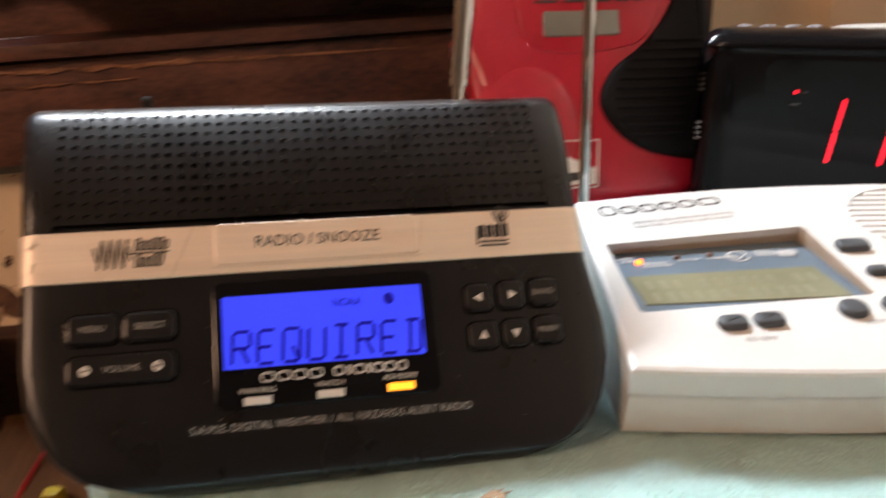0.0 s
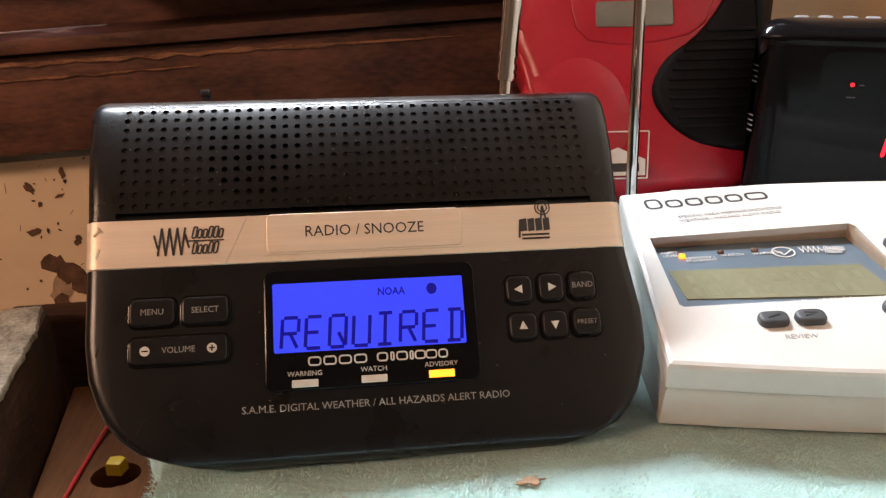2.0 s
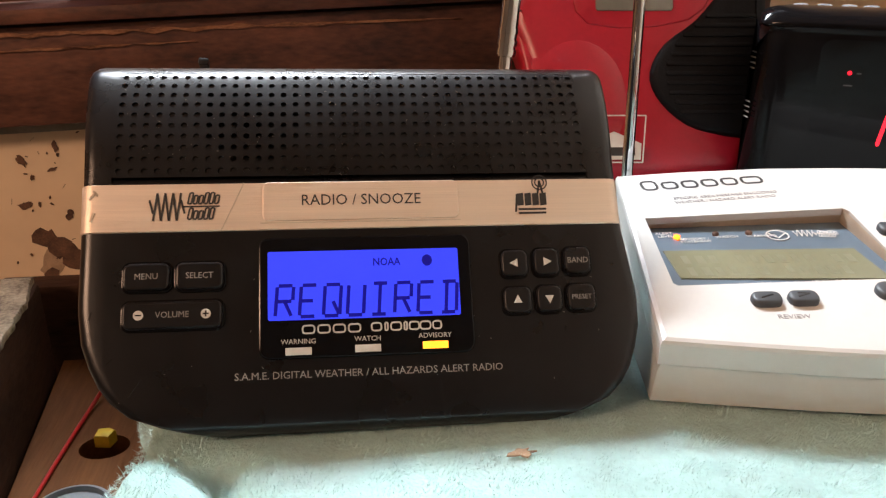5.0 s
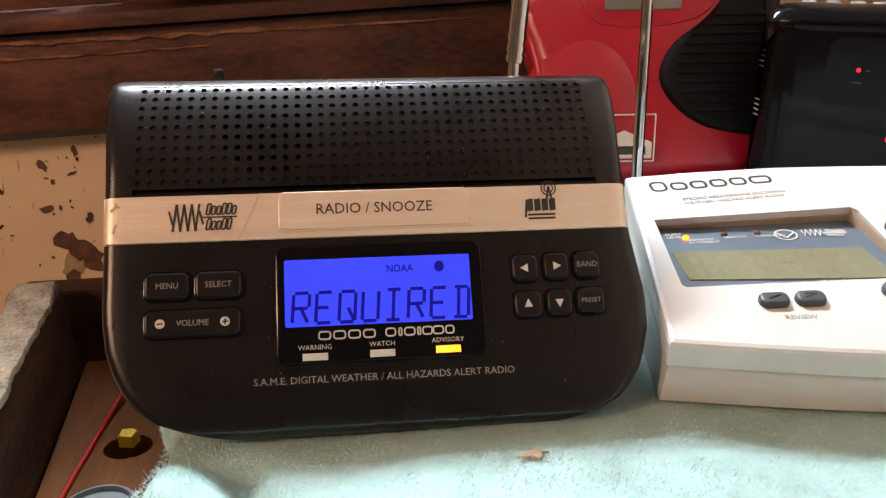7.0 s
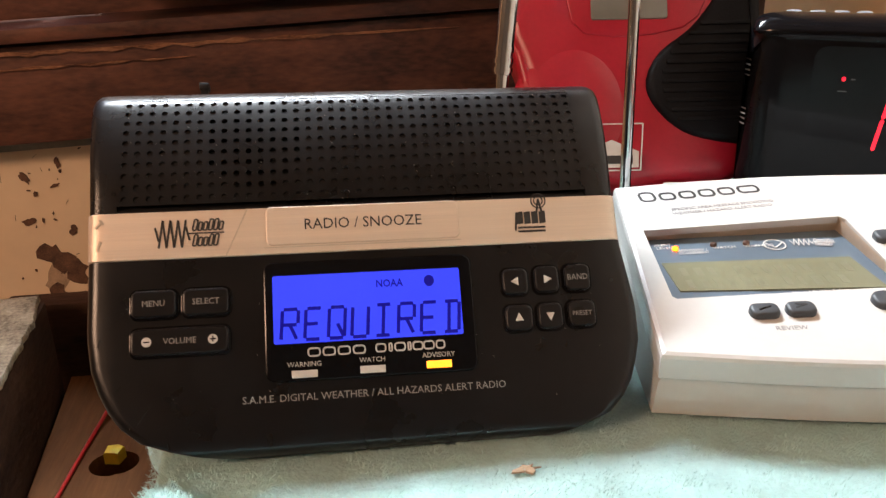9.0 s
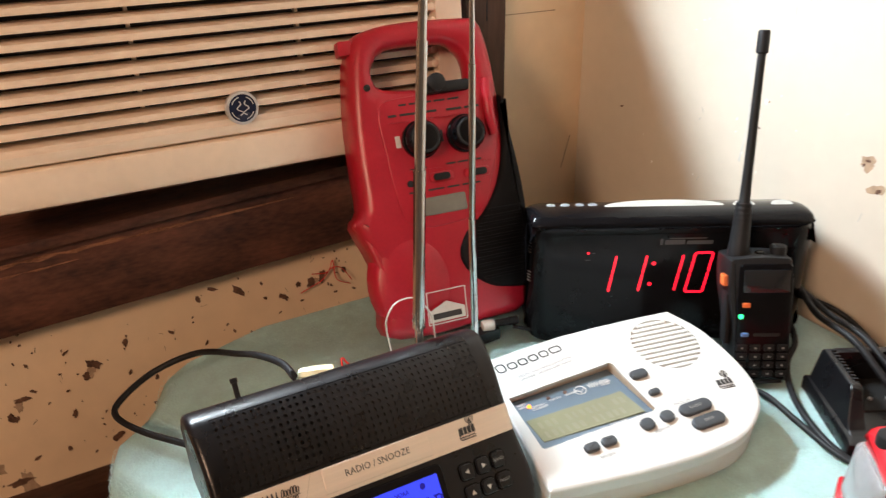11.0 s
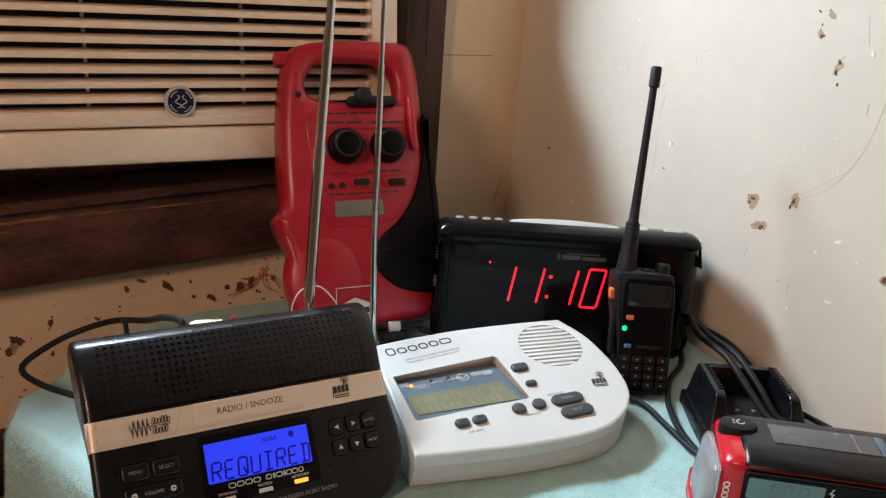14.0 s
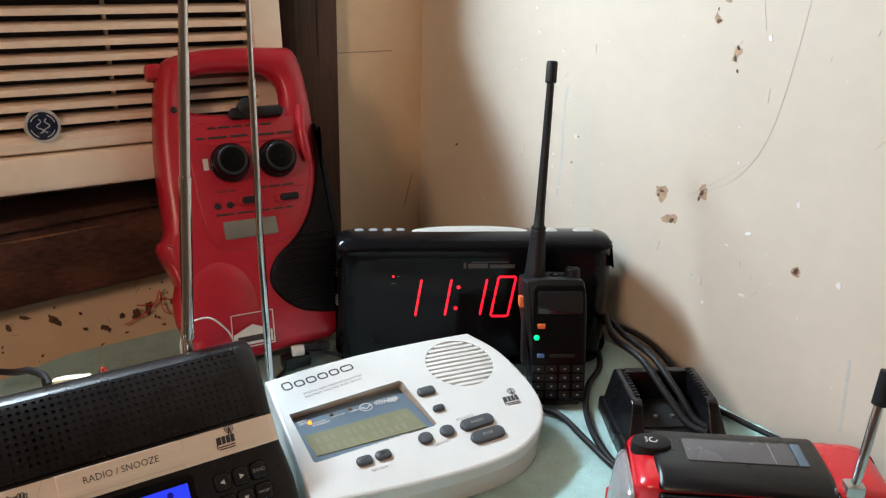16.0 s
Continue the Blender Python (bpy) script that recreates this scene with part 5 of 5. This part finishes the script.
part("worn_spot", bm, BEIGE_IN, strip, "worn spots on the strip", smooth=None)
# dust flecks on the grille and face
rs = np.random.RandomState(3)
bm = bmesh.new()
for _ in range(110):
    if rs.rand() < .7:
        p = on_curve(rs.uniform(GU0, GU1), rs.uniform(s0, s1), .00025)
    else:
        p = (rs.uniform(-.09, .07), rs.uniform(-.034, .019), .00005)
    a, l, w = rs.uniform(0, 6.28), rs.uniform(.0001, .0004), .00005
    d = Vector((math.cos(a), math.sin(a), 0))
    s_ = Vector((-d.y, d.x, 0)) * w
    f = [bm.verts.new(Vector(p) + o) for o in (-d * l - s_, d * l - s_, d * l + s_, -d * l + s_)]
    bm.faces.new(f)
tagged(part("dust", bm, DUST, M, "pale dust flecks and fine scratches", smooth=None), kind="stuff")
# levers on the rear edge
part("lever", box(-.0662, .0800, -.034, -.0635, .0950, -.031, .0006), BLACK_RUB, M)
part("lever_tip", box(-.0667, .0928, -.0345, -.0630, .0955, -.0305, .0006), BLACK_RUB, M)
part("pin", box(-.0330, .0800, -.034, -.0310, .0905, -.032, .0004), BLACK_RUB, M)
# telescopic antenna
tm = thing("telescopic_antenna", I4, "chrome telescopic antenna of the black radio", "antenna")
q0, q1, q2, q3 = (Vector(p) for p in ((0.1398, 0.4405, 0.1100), (0.1512, 0.4550, 0.2031), (0.1592, 0.4628, 0.274), (0.1768, 0.4790, 0.43)))
part("lower_section", tube([q0, q1], .0036, 16), CHROME, tm, smooth=60)
part("middle_section", tube([q1, q2], .0031, 16), CHROME, tm, smooth=60)
part("upper_section", tube([q2, q3], .0026, 16), CHROME, tm, smooth=60)
for p, d, r in ((q1, q1 - q0, .0038), (q2, q2 - q1, .0033), (q0 + (q1 - q0) * .02, q1 - q0, .0040), (q0 + (q1 - q0) * .055, q1 - q0, .0040), (q0 + (q1 - q0) * .10, q1 - q0, .0039)):
    part("collar", tube([p - d.normalized() * .0012, p + d.normalized() * .0008], r, 16), CHROME, tm)
part("hinge", tube([q0 + Vector((-.0012, -.0030, -.012)), q0], .0026, 12), CHROME, tm)

# ---- red crank radio in the foreground ----
X_M = face_pose((0.3834, 0.2141, 0.0085), (0.794, -0.608, 0), (0, 0, 1))
X = thing("crank_radio", X_M, "red and black hand-crank emergency radio with solar panel on top", "radio")
# axes: along its length, up, towards the room
xp = smooth_loop([(.002, .025), (.020, .0245), (.050, .0225), (.0570, .0195), (.0592, .010), (.0600, -.015), (.0585, -.0245), (.052, -.0265), (.006, -.0265), (0.0, -.023), (0.0, .021)], 3)
part("case", end_loft(xp, -.071, .068, [(0, .0075), (.0008, .0050), (.003, .0026), (.007, .0008), (.012, 0)]), RED_SHINY, X, smooth=60)
lidp = smooth_loop([(.0555, -.0272), (.0605, -.0255), (.0618, -.0190), (.0618, .0060), (.0608, .0130), (.0590, .0190), (.0562, .0232), (.0545, .0225), (.0560, .0150), (.0560, -.020)], 2)
lid = part("top_bezel", end_loft(lidp, -.059, .036, [(0, .0022), (.0008, .0012), (.003, 0)]), BLACK, X, "black top bezel", smooth=60)
flatten = Matrix(((1, 0, 0, 0), (0, 0, 1, 0), (0, 1, 0, 0), (0, 0, 0, 1)))
sol = part("solar_panel", prism(rrect(-.041, -.0165, .0190, .0040, .0015), .0614, .0624, .0003), SOLAR, lid, "dark glass solar panel")
sol.data.transform(flatten)
ob = part("end_cell", prism(rrect(.0196, -.0165, .0250, .0040, .0010), .0614, .0625, .0003), SLATE, lid, "slate blue end cell")
ob.data.transform(flatten)
ob = part("cell_line", box(.0068, -.0160, .0624, .0072, .0035, .0626), PRINT_GREY, lid, smooth=None)
ob.data.transform(flatten)
ob = part("button", prism(smooth_loop(circle(-.0590, -.0100, .0112, 14, .0080), 2), .0570, .0642, .0015), BLACK_RUB, X, "black rubber lamp button")
ob.data.transform(flatten)
bm = bmesh.new()
pts = circle(-.0580, -.0105, .0022, 12)
for i in range(9):
    bar(bm, *pts[i], *pts[i + 1], .0007, .0642, .0644)
for dy in (-.0014, 0, .0014):
    bar(bm, -.0612, -.0105 + dy, -.0625, -.0105 + dy * 1.6, .0006, .0642, .0644)
ob = part("button_mark", bm, PRINT_LIGHT, X, smooth=None)
ob.data.transform(flatten)
panel = part("control_panel", prism(rrect(-.0590, .0050, .0330, .0535, .0025), .0215, .0262, .0008), BLACK_GLOSS, X, "glossy black control panel")
part("lcd", prism(rrect(-.0570, .0375, -.0155, .0508, .0010), .0260, .0265), LCD_TEAL, panel, "teal grey display", smooth=None)
bm = bmesh.new()
for u in (-.0440, -.0375, -.0285):
    hollow_marks(bm, [(u, .0400, .0045, .0085, 0)], .0009, .0265)
part("figure", bm, SLATE, panel, "dark display figures", smooth=None)
bm = bmesh.new()
for a in ((-.0110, .0505, -.0128, .0470), (-.0128, .0470, -.0105, .0472), (-.0105, .0472, -.0122, .0440)):
    bar(bm, *a, .0006, .0262, .0264)
part("charge_mark", bm, PRINT_LIGHT, panel, smooth=None)
lettering("BAND", .0036, -.0530, .0330, .0262, PRINT_LIGHT, panel)
lettering("TUNE", .0036, -.0340, .0330, .0262, PRINT_LIGHT, panel)
for u in (-.0530, -.0340, -.0260):
    part("key", prism(rrect(u - .0042, .0235, u + .0042, .0300, .0014), .0260, .0270, .0004), BLACK_RUB, panel, "black rubber key")
bm = bmesh.new()
pts = circle(-.0530, .0267, .0014, 12)
for i in range(12):
    if i not in (2, 3):
        bar(bm, *pts[i], *pts[(i + 1) % 12], .0004, .0270, .0272)
bar(bm, -.0530, .0268, -.0530, .0286, .0004, .0270, .0272)
for u, k in ((-.0340, 1), (-.0260, -1)):
    bar(bm, u - .0014, .0267 - .0007 * k, u, .0267 + .0007 * k, .0004, .0270, .0272)
    bar(bm, u, .0267 + .0007 * k, u + .0014, .0267 - .0007 * k, .0004, .0270, .0272)
part("key_mark", bm, PRINT_LIGHT, panel, smooth=None)
lettering("WX", .0030, -.0530, .0205, .0262, PRINT_LIGHT, panel)
bm = bmesh.new()
for i in range(7):
    hollow_marks(bm, [(-.0665, .0200 + .0037 * i, .0028, .0030, 90)], .0007, .0254)
tagged(part("brand_shape", bm, PRINT_LIGHT, X, "pale brand shapes on the red case", smooth=None), kind="stuff")
# torch at the end: a clear wedge over a bright reflector, held by a red lower lip
END = Matrix(((0, 0, -1, -.071), (0, 1, 0, 0), (1, 0, 0, 0), (0, 0, 0, 1)))
wedge = smooth_loop([(-.0185, .0500), (.0150, .0500), (.0200, .0440), (.0195, .0180), (.0120, .0120), (-.0160, .0120), (-.0215, .0180), (-.0215, .0440)], 2)
ob = part("reflector", prism(inset(wedge, .003), .0000, .0012, .0004), SILVER, X, "bright torch reflector")
ob.matrix_local = END
bm = bmesh.new()
rings = []
for z, e in ((.0, 0), (.002, .0004), (.0040, .0020), (.0050, .0045)):
    rings.append([bm.verts.new((x, y, z + .0035 * (1 - (y - .012) / .038) * min(1, z / .004))) for x, y in inset(wedge, e)])
for a, c in zip(rings, rings[1:]):
    ring_faces(bm, a, c)
bm.faces.new(rings[0])
bm.faces.new(rings[-1])
ob = part("lamp_lens", bm, CLEAR, X, "clear torch lens", smooth=40)
ob.matrix_local = END
ob = part("lower_lip", prism(smooth_loop([(-.0255, .0190), (-.0255, .0030), (-.020, .0), (.018, .0), (.0235, .0030), (.0235, .0150), (.0195, .0150), (.0170, .0115), (-.0180, .0115), (-.0215, .0170)], 2), -.006, .0075, .0015), RED_SHINY, X, "red lip round the torch lens", smooth=50)
ob.matrix_local = END
xa = [Vector((.0440, .058, .0170)), Vector((.0508, .1060, .0080)), Vector((.0600, .1760, -.0040))]
part("antenna_lower", tube(xa[:2], .0026, 12), CHROME, X, smooth=60)
part("antenna_upper", tube(xa[1:], .0019, 12), CHROME, X, smooth=60)
part("antenna_sleeve", tube([xa[1], xa[1].lerp(xa[2], .26)], .0042, 12), BLACK_RUB, X)
part("antenna_hinge", box(.0385, .054, .0120, .0490, .0625, .0210, .002), NICKEL, X)

# ---- charging cradle ----
C_M = Matrix.Translation((0.4330, 0.3250, 0.009)) @ pose(0, 0, 0, 0, 0, -29)
C = thing("charging_cradle", C_M, "black plastic charging cradle with an open well", "charger")
part("base", prism(smooth_loop([(-.034, -.050), (.034, -.050), (.038, -.040), (.037, .024), (.030, .029), (-.030, .029), (-.037, .024), (-.038, -.040)], 2), 0, .012, .003), BLACK, C, smooth=40)
side_prof = [(.027, .001), (.027, .034), (.0255, .036), (-.0175, .036), (-.0205, .0345), (-.031, .0175), (-.036, .0125), (-.046, .0115), (-.046, .001)]
for s in (-1, 1):
    bm = bmesh.new()
    a = [bm.verts.new((s * .0225, y, z)) for y, z in side_prof]
    c = [bm.verts.new((s * (.0295 + .008 * (1 - z / .036)), y, z)) for y, z in side_prof]
    ring_faces(bm, a, c)
    bm.faces.new(a)
    bm.faces.new(c)
    wall_ = part("side_wall", bm, BLACK, C, "flared side wall", smooth=30)
    bev = bmesh.new()
    bev.from_mesh(wall_.data)
    bmesh.ops.bevel(bev, geom=bev.edges[:], offset=.0009, segments=2, affect="EDGES", profile=.5)
    bev.to_mesh(wall_.data)
    bev.free()
    for i in range(10):
        y = -.013 + .0038 * i
        part("grip_ridge", box(s * .0240 - .0016, y, .0355, s * .0240 + .0016, y + .0018, .0372, .0004), BLACK_RUB, wall_)
part("back_wall", box(-.0224, .0205, .0115, .0224, .0268, .0358, .0012), BLACK, C)
part("well_floor", box(-.0222, -.016, .0105, .0222, .0203, .0135, .0008), BLACK_DEEP, C)
part("front_button", lathe([(.0085, 0), (.0085, .0018), (.007, .0026)], 22, None, pose(0, -.034, .0115)), BLACK_GLOSS, C, "round glossy button")
for u in (-.006, .006):
    part("contact", lathe([(.0016, 0), (.0016, .0015), (.0008, .002)], 10, None, pose(u, -.004, .0134)), NICKEL, C)


# ---- cables and small things ----
def cable(name, pts, r, material, label, k=8, dense=8):
    return solid(name, tube(smooth_line(pts, dense), r, k), material, I4, label, "cable", smooth=60)


cable("power_cable", [(.474, .428, .046), (.458, .408, .050), (.443, .385, .052), (.437, .352, .0515), (.433, .325, .040), (.432, .302, .028), (.436, .288, .0265)], .0027, BLACK_RUB, "black braided cable lying over the charger")
cable("power_cable", [(.480, .432, .042), (.468, .410, .046), (.456, .385, .049), (.448, .352, .0505), (.442, .322, .040), (.440, .302, .028), (.444, .288, .0260)], .0024, BLACK_RUB, "black braided cable lying over the charger")
cable("charger_cable", [(.470, .430, .020), (.453, .408, .014), (.427, .393, .012), (.400, .366, .012), (.381, .333, .012), (.373, .302, .012), (.380, .275, .012), (.395, .252, .012)], .0024, BLACK_RUB, "thin black charger cable arching over the towel")
cable("charger_cable", [(.345, .415, .012), (.366, .395, .012), (.381, .376, .012), (.376, .340, .012), (.371, .306, .012), (.376, .280, .012), (.390, .256, .012)], .0022, BLACK_RUB, "thin black cable looped on the towel")
cable("wall_cable", [(.485, .33, .012), (.488, .30, .012), (.492, .265, .012), (.497, .235, .012)], .0022, BLACK_RUB, "thin black cable along the wall")
cable("wall_cable", [(.465, .47, .030), (.485, .43, .034), (.497, .40, .028), (.500, .37, .014)], .0022, BLACK_RUB, "thin black cable along the wall")
cable("aerial_cable", [(.064, .453, .0950), (.064, .475, .091), (.060, .510, .078), (.055, .547, .060), (.036, .586, .045), (.006, .599, .032), (-.020, .589, .024), (-.027, .577, .020), (-.015, .552, .019), (.008, .518, .022), (.024, .490, .026)], .0023, BLACK_RUB, "black aerial cable looping behind the black radio")
bm = lathe([(.0050, 0), (.0056, .001), (.0054, .010), (.0044, .018), (.0034, .0205)], 9)
solid("wire_connector", bm, CREAM_NUT, look((.085, .4435, .0955), (.062, .4515, .0970)) @ pose(0, 0, 0, 180, 0, 0), "cream screw-on wire connector at the aerial lead", "wire connector", smooth=20)
cable("copper_wire", [(.084, .4435, .094), (.090, .4435, .096), (.092, .447, .1015), (.096, .444, .097), (.108, .441, .094)], .0006, RED_WIRE, "thin red wire twisted to the antenna", 6)
cable("white_wire", [(.165, .530, .020), (.1595, .530, .052), (.160, .530, .064), (.167, .530, .074), (.180, .530, .075), (.190, .530, .066), (.197, .530, .052), (.200, .530, .020)], .0007, PRINT_LIGHT, "thin white wire looped round the antenna", 6)
cable("red_wire", [(.215, .728, -.012), (.206, .730, .002), (.196, .731, .004), (.186, .731, -.006), (.172, .731, -.011), (.163, .731, -.014)], .0005, RED_WIRE, "thin red wire beside the lantern radio", 6)
cable("red_wire", [(.213, .728, -.016), (.200, .730, -.008), (.198, .731, .012), (.192, .731, .001), (.176, .731, .003)], .0005, RED_WIRE, "thin red wire beside the lantern radio", 6)
cable("red_wire", [(-.045, .575, -.075), (-.060, .550, -.083), (-.0655, .530, -.0875), (-.0690, .490, -.0885), (-.0710, .455, -.0888), (-.072, .42, -.0888)], .0011, RED_WIRE, "thin red wire lying on the plank", 6)
plug = thing("audio_plug", Matrix.Translation((.250, .538, .012)), "small black plug with white collar on the towel", "plug")
part("shell", box(-.012, -.006, 0, .010, .006, .010, .002), BLACK, plug)
ob = part("collar", lathe([(.0042, 0), (.0045, .001), (.0045, .0085), (.0040, .0095)], 14, None, pose(-.004, 0, .0135, 0, 90, -15)), WHITE, plug, "white plastic collar")
part("tip", lathe([(.0028, 0), (.0028, .012), (.0034, .0125), (.0034, .020)], 12, None, pose(.006, -.001, .0135, 0, 90, -15)), BLACK_RUB, plug)
cable("plug_cable", [(.27, .53, .022), (.29, .52, .016), (.305, .51, .013), (.32, .505, .012)], .0016, BLACK_RUB, "short black cable from the plug")
cable("plug_cable", [(.24, .535, .014), (.225, .52, .013), (.235, .50, .013), (.26, .49, .013)], .0016, BLACK_RUB, "short black cable from the plug")
rnd = random.Random(2)
bm = prism([(.0045 * math.cos(t) * rnd.uniform(.4, 1.2), .0022 * math.sin(t) * rnd.uniform(.4, 1.2)) for t in np.linspace(0, 6.0, 15)], 0, .0007, .0002)
solid("paper_scrap", bm, CHIP_TAN, Matrix.Translation((.128, .333, towel_height(.128, .333) + .0008)) @ pose(0, 0, 0, 8, 5, 12), "small tan scrap on the towel", "scrap")
bm = prism([(-.0045, -.003), (.003, -.0045), (.0052, .002), (.0015, .0045), (-.004, .004)], 0, .007, .0015)
solid("yellow_cap", bm, YELLOW, Matrix.Translation((-.0500, .500, -.0900)), "yellow plastic cap on the plank", "cap")
bm = lathe([(.026, 0), (.028, .003), (.028, .012), (.0265, .0145), (.024, .015), (.023, .0125)], 32)
ob = solid("round_tin", bm, GREY_METAL, Matrix.Translation((-.046, .432, -.0900)) @ Matrix.Diagonal((.66, .66, .9, 1)), "rounded grey plastic tub on the plank", "tub", smooth=50)
bm = prism(rrect(-.011, -.015, .017, .003, .003), .0, .0004)
tag_ = part("label_sticker", bm, PRINT_LIGHT, ob, "white printed label", smooth=None)
tag_.location = (0, 0, .0126)
bars("print_line", [(-.007, -.004, .012, -.0025), (-.007, -.008, .006, -.0065), (-.007, -.012, .010, -.0105)], PRINT_DARK, tag_, .0004)
